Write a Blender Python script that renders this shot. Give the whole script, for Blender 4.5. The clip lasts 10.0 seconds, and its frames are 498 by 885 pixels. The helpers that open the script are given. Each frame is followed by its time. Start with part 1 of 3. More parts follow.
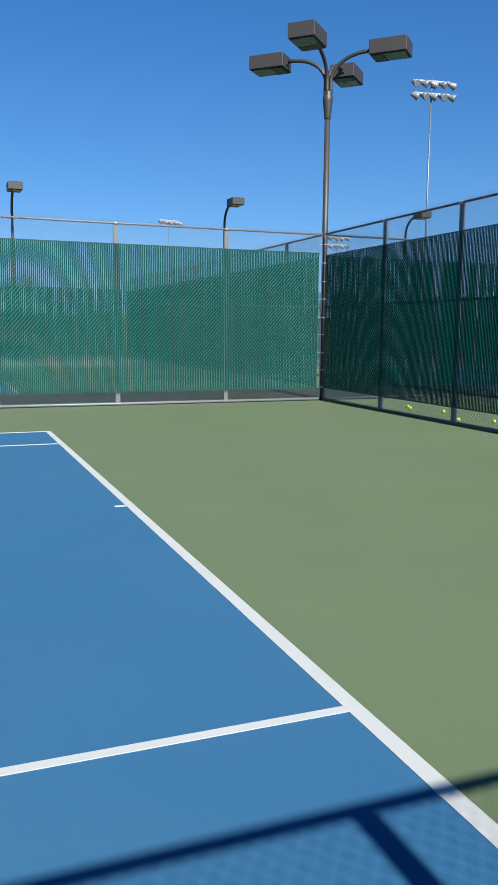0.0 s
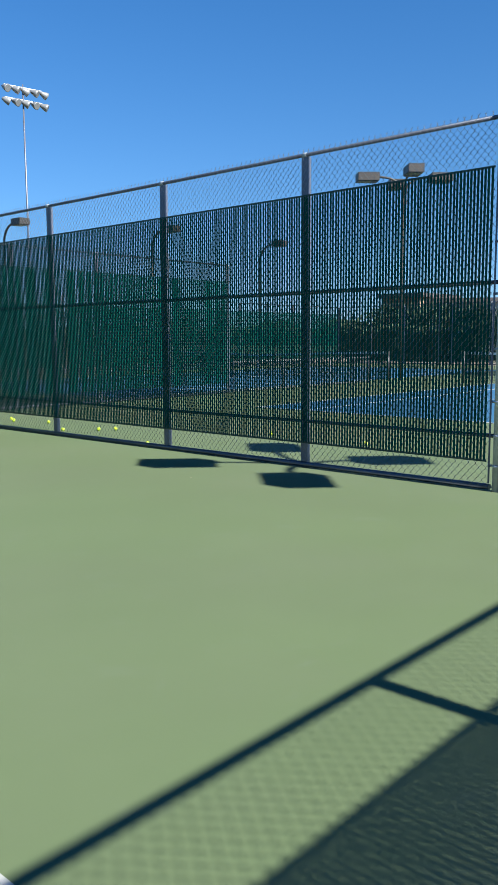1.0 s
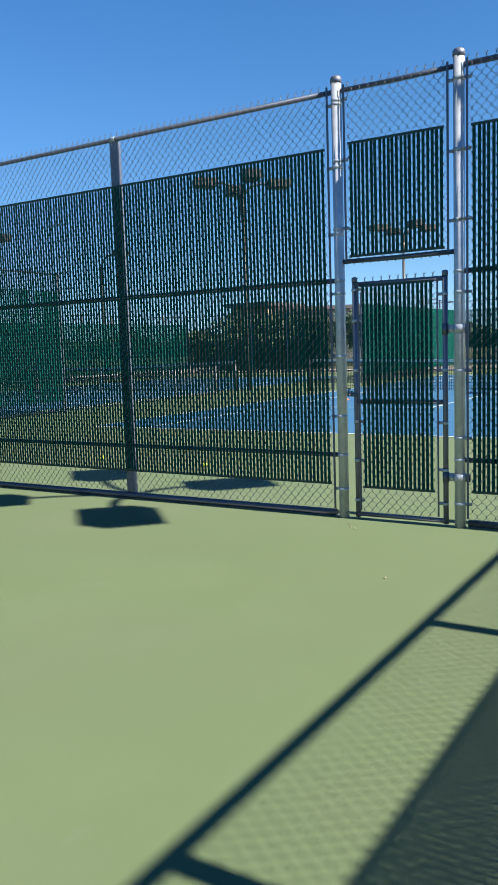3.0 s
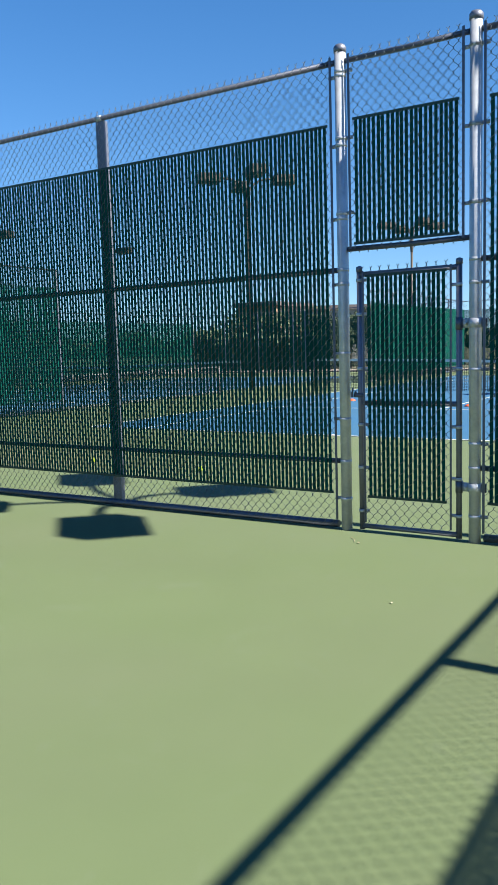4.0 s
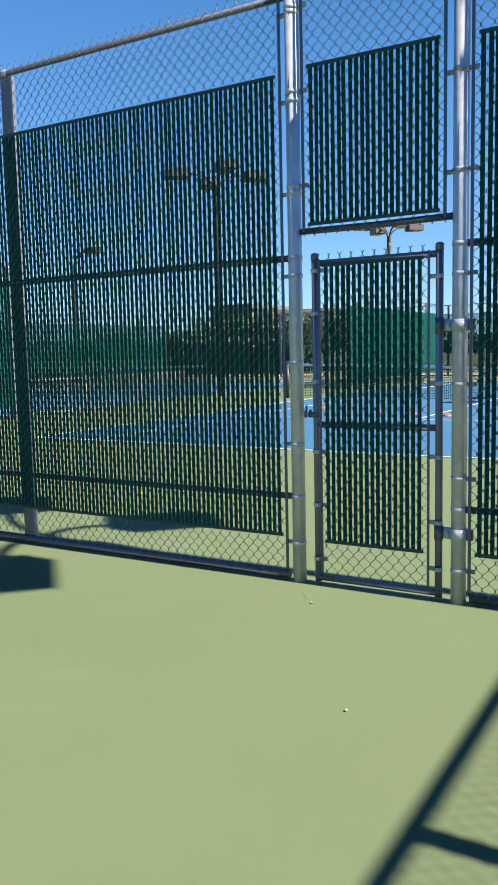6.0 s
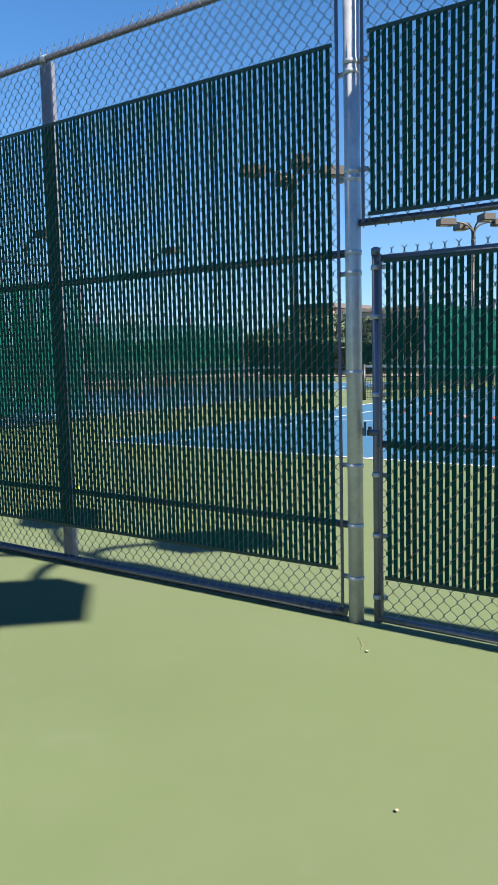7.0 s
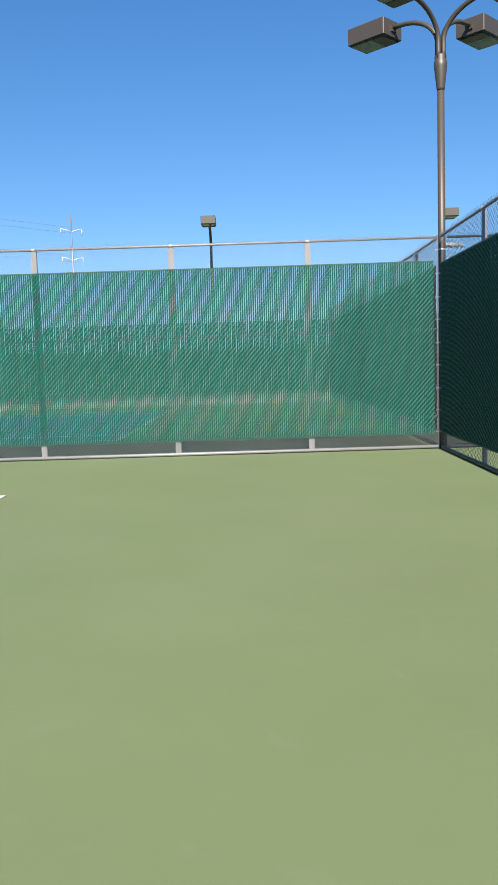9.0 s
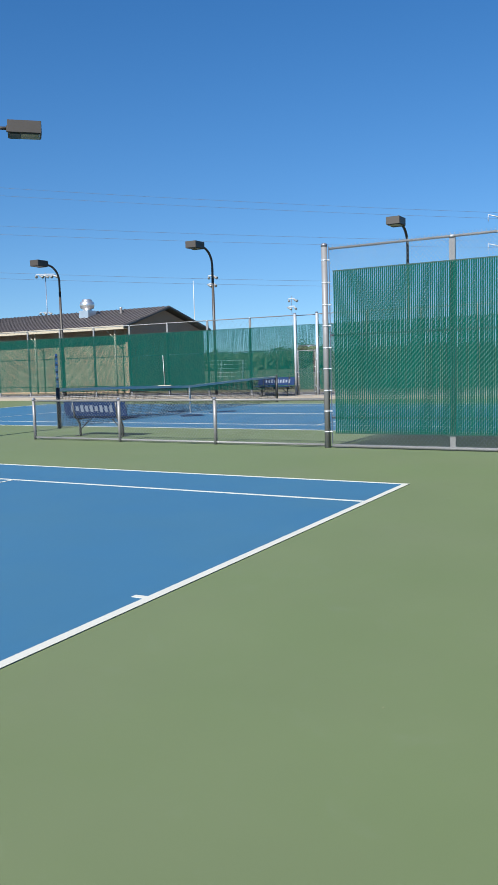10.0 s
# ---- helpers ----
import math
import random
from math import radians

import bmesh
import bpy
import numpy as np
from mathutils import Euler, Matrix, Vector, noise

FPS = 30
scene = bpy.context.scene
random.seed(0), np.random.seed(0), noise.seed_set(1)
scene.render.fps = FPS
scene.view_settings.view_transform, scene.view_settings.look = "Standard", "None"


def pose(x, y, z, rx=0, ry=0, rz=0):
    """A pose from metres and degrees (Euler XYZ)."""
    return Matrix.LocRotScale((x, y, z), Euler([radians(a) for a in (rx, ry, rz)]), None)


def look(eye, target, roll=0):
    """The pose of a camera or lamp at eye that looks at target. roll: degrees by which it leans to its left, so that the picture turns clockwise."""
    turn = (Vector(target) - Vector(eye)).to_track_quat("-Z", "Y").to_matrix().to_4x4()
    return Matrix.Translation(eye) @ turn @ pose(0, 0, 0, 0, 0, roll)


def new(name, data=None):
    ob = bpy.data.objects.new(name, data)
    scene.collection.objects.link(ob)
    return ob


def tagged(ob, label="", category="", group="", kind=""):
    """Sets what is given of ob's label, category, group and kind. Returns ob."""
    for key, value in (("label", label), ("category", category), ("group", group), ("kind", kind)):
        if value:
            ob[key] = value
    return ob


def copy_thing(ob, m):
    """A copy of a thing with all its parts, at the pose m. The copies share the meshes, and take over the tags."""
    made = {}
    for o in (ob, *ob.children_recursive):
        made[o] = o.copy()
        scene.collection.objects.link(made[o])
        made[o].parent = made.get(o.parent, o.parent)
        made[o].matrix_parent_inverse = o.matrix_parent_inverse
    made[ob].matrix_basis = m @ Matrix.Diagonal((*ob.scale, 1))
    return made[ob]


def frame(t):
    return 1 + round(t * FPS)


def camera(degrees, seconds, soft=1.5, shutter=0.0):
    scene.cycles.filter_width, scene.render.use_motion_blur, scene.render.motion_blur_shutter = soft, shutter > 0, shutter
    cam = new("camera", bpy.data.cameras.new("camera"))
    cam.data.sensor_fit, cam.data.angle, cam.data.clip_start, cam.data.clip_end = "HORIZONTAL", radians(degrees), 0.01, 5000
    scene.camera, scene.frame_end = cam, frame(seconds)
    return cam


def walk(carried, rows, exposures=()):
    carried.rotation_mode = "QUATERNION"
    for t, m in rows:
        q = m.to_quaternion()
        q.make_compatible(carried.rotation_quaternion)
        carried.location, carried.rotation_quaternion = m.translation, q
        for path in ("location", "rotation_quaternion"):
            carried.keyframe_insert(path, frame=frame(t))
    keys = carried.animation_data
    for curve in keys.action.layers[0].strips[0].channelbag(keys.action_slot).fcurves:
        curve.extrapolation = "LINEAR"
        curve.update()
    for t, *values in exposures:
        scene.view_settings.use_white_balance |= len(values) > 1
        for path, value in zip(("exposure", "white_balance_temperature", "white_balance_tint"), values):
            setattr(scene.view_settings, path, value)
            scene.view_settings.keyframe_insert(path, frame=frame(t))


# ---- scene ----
cam = camera(34.5, 10.0, soft=0.9)

# ---- the camera's way ----
PATH = [
    (0, (-1.617, -1.365, 1.551), (-0.894, 0.479, 1.273), 0.5),
    (0.3, (-1.51, -1.311, 1.544), (-0.567, 0.431, 1.267), -1.2),
    (0.5, (-1.356, -1.339, 1.59), (-0.229, 0.29, 1.316), -2.4),
    (1, (-1.121, -1.129, 1.52), (0.357, 0.194, 1.267), -0.3),
    (1.5, (-0.857, -0.94, 1.501), (0.727, 0.254, 1.245), 0.2),
    (2, (-0.626, -0.789, 1.505), (0.979, 0.378, 1.253), -0.9),
    (2.5, (-0.284, -0.72, 1.518), (1.376, 0.369, 1.278), -2.9),
    (2.7, (-0.155, -0.698, 1.523), (1.526, 0.36, 1.288), -2.8),
    (3.8, (0.513, -0.491, 1.482), (2.201, 0.557, 1.254), -0.8),
    (4, (0.61, -0.431, 1.48), (2.292, 0.625, 1.248), -1.7),
    (4.5, (0.969, -0.373, 1.505), (2.657, 0.675, 1.278), -2.2),
    (5, (1.286, -0.246, 1.503), (2.991, 0.773, 1.273), -1.5),
    (5.5, (1.568, -0.128, 1.49), (3.282, 0.878, 1.265), -1.3),
    (6.8, (2.383, 0.121, 1.535), (4.041, 1.216, 1.303), -1.3),
    (7, (2.496, 0.149, 1.545), (4.098, 1.326, 1.322), -1.4),
    (7.5, (2.757, 0.281, 1.523), (4.178, 1.67, 1.3), -2.4),
    (8, (2.961, 0.468, 1.503), (4.217, 2.013, 1.309), -2.5),
    (8.2, (3.007, 0.575, 1.506), (4.105, 2.234, 1.306), -2.2),
    (8.5, (3.03, 0.723, 1.557), (3.827, 2.547, 1.356), -1.3),
    (8.7, (3.067, 0.841, 1.539), (3.583, 2.763, 1.342), -1.4),
    (9, (3.179, 0.84, 1.604), (3.165, 2.83, 1.405), -1.8),
    (9.2, (3.17, 0.913, 1.618), (2.897, 2.884, 1.419), -1.4),
    (9.5, (3.293, 0.906, 1.651), (2.798, 2.834, 1.45), -1.0),
    (10, (3.222, 1.159, 1.584), (2.238, 2.889, 1.39), -1.7),
]
walk(cam, [(t, look(eye, target, roll)) for t, eye, target, roll in PATH],
     [(0.0, 1.01, 5900, 9), (0.5, 1.06, 5950, 9), (1.0, 1.44, 6130, 8), (2.5, 1.58, 6480, 9), (5.5, 1.81, 6830, 10), (7.0, 1.79, 6980, 12), (7.5, 1.94, 7000, 12),
      (8.5, 2.02, 7100, 12), (9.0, 1.53, 6880, 11), (9.5, 1.14, 6400, 9), (10.0, 1.12, 6240, 8)])

# ---- daylight ----
SUN_ELEVATION = radians(40.1)
SUN_EAST = radians(0.15)
world = bpy.data.worlds.new("sky")
scene.world = world
world.use_nodes = True
wn = world.node_tree
sky = wn.nodes.new("ShaderNodeTexSky")
sky.sky_type, sky.sun_disc = "NISHITA", False
sky.sun_elevation, sky.sun_rotation = SUN_ELEVATION, math.pi - SUN_EAST
sky.air_density, sky.dust_density, sky.ozone_density = 1.0, 0.0, 3.5
wn.nodes["Background"].inputs["Strength"].default_value = 0.0545
deep = wn.nodes.new("ShaderNodeHueSaturation")
deep.inputs["Saturation"].default_value = 1.29
deep.inputs["Hue"].default_value = 0.505
ways = wn.nodes.new("ShaderNodeTexCoord")
lift = wn.nodes.new("ShaderNodeVectorMath")
lift.operation = "MULTIPLY_ADD"
lift.inputs[1].default_value, lift.inputs[2].default_value = (1.0, 1.0, 0.78), (0.0, 0.0, 0.075)
unit = wn.nodes.new("ShaderNodeVectorMath")
unit.operation = "NORMALIZE"
wn.links.new(ways.outputs["Generated"], lift.inputs[0])
wn.links.new(lift.outputs[0], unit.inputs[0])
wn.links.new(unit.outputs[0], sky.inputs["Vector"])
wn.links.new(sky.outputs[0], deep.inputs["Color"])
wn.links.new(deep.outputs[0], wn.nodes["Background"].inputs["Color"])
sun = new("sun", bpy.data.lights.new("sun", "SUN"))
sun.data.energy, sun.data.angle, sun.data.color = 5.0, radians(0.45), (1.0, 0.95, 0.86)
to_sun = Vector((math.sin(SUN_EAST) * math.cos(SUN_ELEVATION), -math.cos(SUN_EAST) * math.cos(SUN_ELEVATION), math.sin(SUN_ELEVATION)))
sun.matrix_world = look(to_sun * 50, (0, 0, 0))


# ---- materials ----
def material(name, color, rough=0.6, metal=0.0, vary=0.0, scale=3.0, fine=0.0, fine_scale=60.0, bump=0.0, bump_scale=200.0,
             second=None, patch=0.5, patch_scale=1.0, island=0.0, per_object=0.0, through_light=0.0, spec=0.5, scuff=None):
    """A painted, cast or natural surface: large soft stains, fine grain, relief, and a shift from piece to piece."""
    m = bpy.data.materials.new(name)
    m.use_nodes = True
    n, l = m.node_tree.nodes, m.node_tree.links
    p = n["Principled BSDF"]
    p.inputs["Roughness"].default_value, p.inputs["Metallic"].default_value = rough, metal
    p.inputs["Specular IOR Level"].default_value = spec
    co = n.new("ShaderNodeTexCoord").outputs["Object"]
    geo = n.new("ShaderNodeNewGeometry")
    pos = geo.outputs["Position"]
    rgb = n.new("ShaderNodeRGB")
    rgb.outputs[0].default_value = (*color, 1)
    out = rgb.outputs[0]

    def tex(sc, detail=4.0, rough_=0.6):
        t = n.new("ShaderNodeTexNoise")
        t.inputs["Scale"].default_value, t.inputs["Detail"].default_value, t.inputs["Roughness"].default_value = sc, detail, rough_
        l.new(pos, t.inputs["Vector"])
        return t.outputs["Fac"]

    def mix(fac, a, b, lo=0.35, hi=0.65):
        r = n.new("ShaderNodeMapRange")
        r.inputs["From Min"].default_value, r.inputs["From Max"].default_value = lo, hi
        l.new(fac, r.inputs["Value"])
        x = n.new("ShaderNodeMix")
        x.data_type = "RGBA"
        l.new(r.outputs[0], x.inputs["Factor"])
        l.new(a, x.inputs["A"])
        if isinstance(b, tuple):
            x.inputs["B"].default_value = (*b, 1)
        else:
            l.new(b, x.inputs["B"])
        return x.outputs["Result"]

    def value_shift(src, fac, amount):
        h = n.new("ShaderNodeHueSaturation")
        r = n.new("ShaderNodeMapRange")
        r.inputs["To Min"].default_value, r.inputs["To Max"].default_value = 1 - amount, 1 + amount
        l.new(fac, r.inputs["Value"])
        l.new(r.outputs[0], h.inputs["Value"])
        l.new(src, h.inputs["Color"])
        return h.outputs[0]

    if second:
        out = mix(tex(patch_scale, 6), out, second, patch - 0.12, patch + 0.12)
    if scuff:
        marks = n.new("ShaderNodeTexNoise")
        marks.inputs["Scale"].default_value, marks.inputs["Detail"].default_value, marks.inputs["Distortion"].default_value = 1.7, 7.0, 2.2
        l.new(pos, marks.inputs["Vector"])
        out = mix(marks.outputs["Fac"], out, scuff, 0.60, 0.86)
    if vary:
        out = value_shift(out, tex(scale), vary)
    if fine:
        out = value_shift(out, tex(fine_scale, 2), fine)
    if island:
        out = value_shift(out, geo.outputs["Random Per Island"], island)
    if per_object:
        info = n.new("ShaderNodeObjectInfo")
        out = value_shift(out, info.outputs["Random"], per_object)
    l.new(out, p.inputs["Base Color"])
    if bump:
        b = n.new("ShaderNodeBump")
        b.inputs["Strength"].default_value, b.inputs["Distance"].default_value = bump, 0.004
        l.new(tex(bump_scale, 3), b.inputs["Height"])
        l.new(b.outputs[0], p.inputs["Normal"])
    if through_light:
        tr = n.new("ShaderNodeBsdfTranslucent")
        l.new(out, tr.inputs["Color"])
        ms = n.new("ShaderNodeMixShader")
        ms.inputs[0].default_value = through_light
        l.new(p.outputs[0], ms.inputs[1])
        l.new(tr.outputs[0], ms.inputs[2])
        l.new(ms.outputs[0], n["Material Output"].inputs["Surface"])
    return m


MAT_GREEN = material("court_green", (0.0940, 0.1260, 0.0590), 0.75, vary=0.10, scale=0.55, fine=0.10, fine_scale=160, bump=0.25, bump_scale=420,
                     second=(0.0985, 0.1250, 0.0645), patch=0.52, patch_scale=0.35, spec=0.3, scuff=(0.1058, 0.1347, 0.0755))
MAT_BLUE = material("court_blue", (0.0252, 0.0955, 0.1850), 0.72, vary=0.07, scale=0.6, fine=0.08, fine_scale=160, bump=0.25, bump_scale=420,
                    second=(0.0296, 0.0999, 0.1791), patch=0.5, patch_scale=0.5, spec=0.3)
MAT_LINE = material("line_paint", (0.3956, 0.3956, 0.3698), 0.7, vary=0.08, scale=2.5, fine=0.06, fine_scale=180, bump=0.2, bump_scale=400)
MAT_GROUND = material("dry_grass", (0.0555, 0.0681, 0.0266), 0.95, vary=0.25, scale=0.15, fine=0.3, fine_scale=8, second=(0.0814, 0.0740, 0.0407), patch=0.5, patch_scale=0.08)
MAT_CONCRETE = material("concrete", (0.2220, 0.1887, 0.1554), 0.85, vary=0.15, scale=0.8, fine=0.1, fine_scale=60, bump=0.2)
MAT_GALV = material("galvanised_steel", (0.44, 0.46, 0.49), 0.38, 0.35, vary=0.15, scale=6, fine=0.12, fine_scale=45, bump=0.10, bump_scale=22,
                    second=(0.34, 0.36, 0.40), patch=0.55, patch_scale=9)
# Post, rail and wire tones darkened to carry the shade of the east fence.
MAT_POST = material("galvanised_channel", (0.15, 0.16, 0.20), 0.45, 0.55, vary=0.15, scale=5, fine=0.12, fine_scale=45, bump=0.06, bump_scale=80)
MAT_RAIL = material("shade_toned_weathered_steel", (0.095, 0.105, 0.135), 0.42, 0.7, vary=0.2, scale=6, fine=0.15, fine_scale=45, bump=0.08, bump_scale=80)
# The same steel and wire in lighter tones: direct sun put into the colour.
MAT_SUNRAIL = material("sun_toned_galvanised_steel", (0.175, 0.175, 0.182), 0.5, 0.2, vary=0.15, scale=6, fine=0.15, fine_scale=45, bump=0.08, bump_scale=80)
MAT_SUNWIRE = material("sun_toned_galvanised_wire", (0.20, 0.21, 0.21), 0.45, 0.3, vary=0.2, scale=4, fine=0.15, fine_scale=90)
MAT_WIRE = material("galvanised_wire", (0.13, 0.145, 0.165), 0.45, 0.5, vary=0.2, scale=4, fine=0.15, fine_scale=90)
MAT_SLAT = material("green_plastic_slat", (0.0028, 0.0530, 0.0420), 0.65, vary=0.15, scale=1.1, fine=0.1, fine_scale=40, per_object=0.14, through_light=0.012, spec=0.03)
MAT_SLATS = material("green_plastic_slats", (0.0028, 0.0530, 0.0420), 0.65, vary=0.15, scale=1.1, fine=0.1, fine_scale=40, island=0.14, through_light=0.012, spec=0.03)
MAT_CHANNEL = material("green_plastic_strip", (0.0042, 0.0350, 0.0266), 0.5, vary=0.1, scale=3)
MAT_BROWN = material("brown_paint", (0.0372, 0.0310, 0.0267), 0.5, vary=0.12, scale=2.0, fine=0.06, fine_scale=70, bump=0.06)
MAT_LENS = material("lamp_glass", (0.105, 0.115, 0.090), 0.15, vary=0.3, scale=5)
MAT_TRIM = material("lamp_frame", (0.0200, 0.0168, 0.0140), 0.5)
MAT_BALL = material("ball_felt", (0.3570, 0.4760, 0.0255), 0.95, fine=0.15, fine_scale=300, bump=0.5, bump_scale=900)
MAT_BLACK = material("black_coated_steel", (0.018, 0.018, 0.02), 0.45, vary=0.2, scale=6)
MAT_NET = material("black_net", (0.02, 0.022, 0.02), 0.9)
MAT_TAPE = material("white_tape", (0.5920, 0.5760, 0.5360), 0.85, vary=0.08, scale=5)
MAT_BENCH = material("blue_coated_steel", (0.0038, 0.0180, 0.065), 0.6, vary=0.1, scale=4, spec=0.15)
MAT_WHITE = material("white_paint", (0.4000, 0.4000, 0.4000), 0.6, vary=0.06, scale=4)
MAT_FLOOD = material("floodlight_housing", (0.20, 0.205, 0.21), 0.45, 0.2, vary=0.1, scale=3)
MAT_LETTER = material("letter_paint", (0.1258, 0.1480, 0.1924), 0.6, vary=0.06, scale=4)
MAT_CREAM = material("cream_metal", (0.3108, 0.2738, 0.2146), 0.55, vary=0.07, scale=1.5)
MAT_ROOF = material("brown_metal_roof", (0.1147, 0.0999, 0.0977), 0.5, 0.2, vary=0.1, scale=0.8, fine=0.06, fine_scale=20)
MAT_BRICK = material("tan_brick", (0.2368, 0.1850, 0.1258), 0.9, vary=0.12, scale=0.7, fine=0.2, fine_scale=12, second=(0.2072, 0.1184, 0.0814), patch=0.56, patch_scale=1.3)
MAT_BROWNWALL = material("brown_siding", (0.3404, 0.2294, 0.1628), 0.8, vary=0.08, scale=1.0)
MAT_PALE = material("grey_render", (0.26, 0.26, 0.25), 0.9, vary=0.1, scale=0.5, fine=0.1, fine_scale=10)
MAT_ALU = material("spun_aluminium", (0.72, 0.72, 0.72), 0.32, 0.9, vary=0.1, scale=4)
MAT_LEAF = material("far_leaves", (0.060, 0.086, 0.048), 0.9, island=0.35, vary=0.3, scale=0.3)
MAT_BARK = material("bark", (0.0740, 0.0555, 0.0407), 0.95, vary=0.2, scale=5)
MAT_CABLE = material("cable", (0.0666, 0.0814, 0.1036), 0.7)
MAT_RED = material("orange_plastic", (0.6000, 0.0880, 0.0320), 0.5, vary=0.05, scale=8)


# ---- building helpers ----
class Shape:
    """Gathers vertices and faces of one mesh."""

    def __init__(self):
        self.v, self.f, self.smooth = [], [], False

    def add(self, verts, faces):
        k = len(self.v)
        self.v.extend(tuple(p) for p in verts)
        self.f.extend(tuple(i + k for i in q) for q in faces)
        return self

    def box(self, lo, hi, m=None, bevel=0.0):
        (a, b, c), (d, e, g) = lo, hi
        if bevel:
            s = bevel
            vs, rows = [], []
            ring = [(a + s, b), (d - s, b), (d, b + s), (d, e - s), (d - s, e), (a + s, e), (a, e - s), (a, b + s)]
            inner = [(a + s, b + s), (d - s, b + s), (d - s, b + s), (d - s, e - s), (d - s, e - s), (a + s, e - s), (a + s, e - s), (a + s, b + s)]
            vs = [(x, y, c) for x, y in inner] + [(x, y, c + s) for x, y in ring] + [(x, y, g - s) for x, y in ring] + [(x, y, g) for x, y in inner]
            fs = [(7, 6, 5, 4, 3, 2, 1, 0), tuple(range(24, 32))]
            for r in range(3):
                for i in range(8):
                    j = (i + 1) % 8
                    fs.append((r * 8 + i, r * 8 + j, r * 8 + 8 + j, r * 8 + 8 + i))
        else:
            vs = [(a, b, c), (d, b, c), (d, e, c), (a, e, c), (a, b, g), (d, b, g), (d, e, g), (a, e, g)]
            fs = [(3, 2, 1, 0), (4, 5, 6, 7), (0, 1, 5, 4), (1, 2, 6, 5), (2, 3, 7, 6), (3, 0, 4, 7)]
        if m is not None:
            vs = [m @ Vector(p) for p in vs]
        return self.add(vs, fs)

    def tube(self, points, radius, n=10, cap=True):
        """A round bar along points; radius may be one number or one for each point."""
        pts = [Vector(p) for p in points]
        rad = radius if isinstance(radius, (list, tuple)) else [radius] * len(pts)
        vs, fs = [], []
        side = None
        for i, p in enumerate(pts):
            d = (pts[min(i + 1, len(pts) - 1)] - pts[max(i - 1, 0)]).normalized()
            if side is None:
                side = d.cross(Vector((0, 0, 1)) if abs(d.z) < 0.9 else Vector((1, 0, 0))).normalized()
            side = (side - d * side.dot(d)).normalized()
            up = d.cross(side)
            for k in range(n):
                a = 2 * math.pi * k / n
                vs.append(p + rad[i] * (math.cos(a) * side + math.sin(a) * up))
        for i in range(len(pts) - 1):
            for k in range(n):
                j = (k + 1) % n
                fs.append((i * n + k, i * n + j, i * n + n + j, i * n + n + k))
        if cap:
            fs.append(tuple(range(n - 1, -1, -1)))
            fs.append(tuple(range((len(pts) - 1) * n, len(pts) * n)))
        self.smooth = True
        return self.add(vs, fs)

    def mesh(self, name, mat):
        me = bpy.data.meshes.new(name)
        me.from_pydata(self.v, [], self.f)
        me.materials.append(mat)
        if self.smooth:
            me.polygons.foreach_set("use_smooth", [len(q) == 4 for q in self.f])
        me.update()
        return me


def part(name, shape, mat, parent=None, label="", at=None):
    """Links a shape (or a ready mesh) as one mesh object under a thing or a part."""
    ob = new(name, shape if isinstance(shape, bpy.types.Mesh) else shape.mesh(name, mat))
    if parent is not None:
        ob.parent = parent
    if at is not None:
        ob.matrix_basis = at
    return tagged(ob, label) if label else ob


def thing(name, label, category, m=None, group="", kind=""):
    ob = new(name)
    ob.empty_display_size = 0.2
    if m is not None:
        ob.matrix_basis = m
    return tagged(ob, label, category, group, kind)


# ---- ground and courts ----
def sheet(name, x0, y0, x1, y1, z, mat, label, category, thick=0.02, parent=None):
    ob = part(name, Shape().box((x0, y0, z - thick), (x1, y1, z)), mat, parent)
    return tagged(ob, label, category, kind="structure") if parent is None else ob


sheet("ground", -2500, -2500, 2500, 2500, -0.012, MAT_GROUND, "dry olive grass ground around the courts", "ground", 0.5)
sheet("pavement", -46, -9, 48, 36.6, -0.006, MAT_CONCRETE, "pale tan concrete apron round the courts", "pavement")
sheet("court_surface", -30.3, -3.75, 42.7, 32.6, 0.0, MAT_GREEN, "worn olive green acrylic court surface", "court")


def court(x0, y0, side, name):
    """A court's blue field with its lines; the first baseline at x0, growing to the given side."""
    length, width = 23.77, 10.97
    lo, hi = sorted((x0, x0 + side * length))
    field = tagged(part(name, Shape().box((lo, y0, -0.01), (hi, y0 + width, 0.004)), MAT_BLUE),
                   "blue acrylic tennis court with white lines", "court", kind="structure")

    def line(ax, ay, bx, by):
        u0, u1 = sorted((x0 + side * ax, x0 + side * bx))
        part("line", Shape().box((u0, y0 + ay, 0.002), (u1, y0 + by, 0.008)), MAT_LINE, field)

    line(0.0, 0, 0.078, width)
    line(length - 0.10, 0, length, width)
    for y in (0.0, width - 0.05, 1.37, width - 1.42):
        line(0.078, y, length - 0.10, y + 0.05)
    for x in (5.485, length - 5.535):
        line(x, 1.42, x + 0.05, width - 1.42)
    line(5.535, width / 2 - 0.025, length - 5.535, width / 2 + 0.025)
    for x in (0.078, length - 0.20):
        line(x, width / 2 - 0.025, x + 0.10, width / 2 + 0.025)
    return field


court(-0.018, 0, -1, "court_field_1")
court(0.25, 18.2, -1, "court_field_2")
court(12.58, 0, 1, "court_field_3")
court(12.58, 15.8, 1, "court_field_4")

# ---- chain-link fences ----
PITCH, WIRE = 0.037, 0.0024
RAIL_Z = 3.625


def columns(u0, u1, pitch=PITCH):
    """How many wires fill a stretch, and how far they stand apart."""
    n = max(1, int(round((u1 - u0) / pitch)))
    return n, (u1 - u0) / n


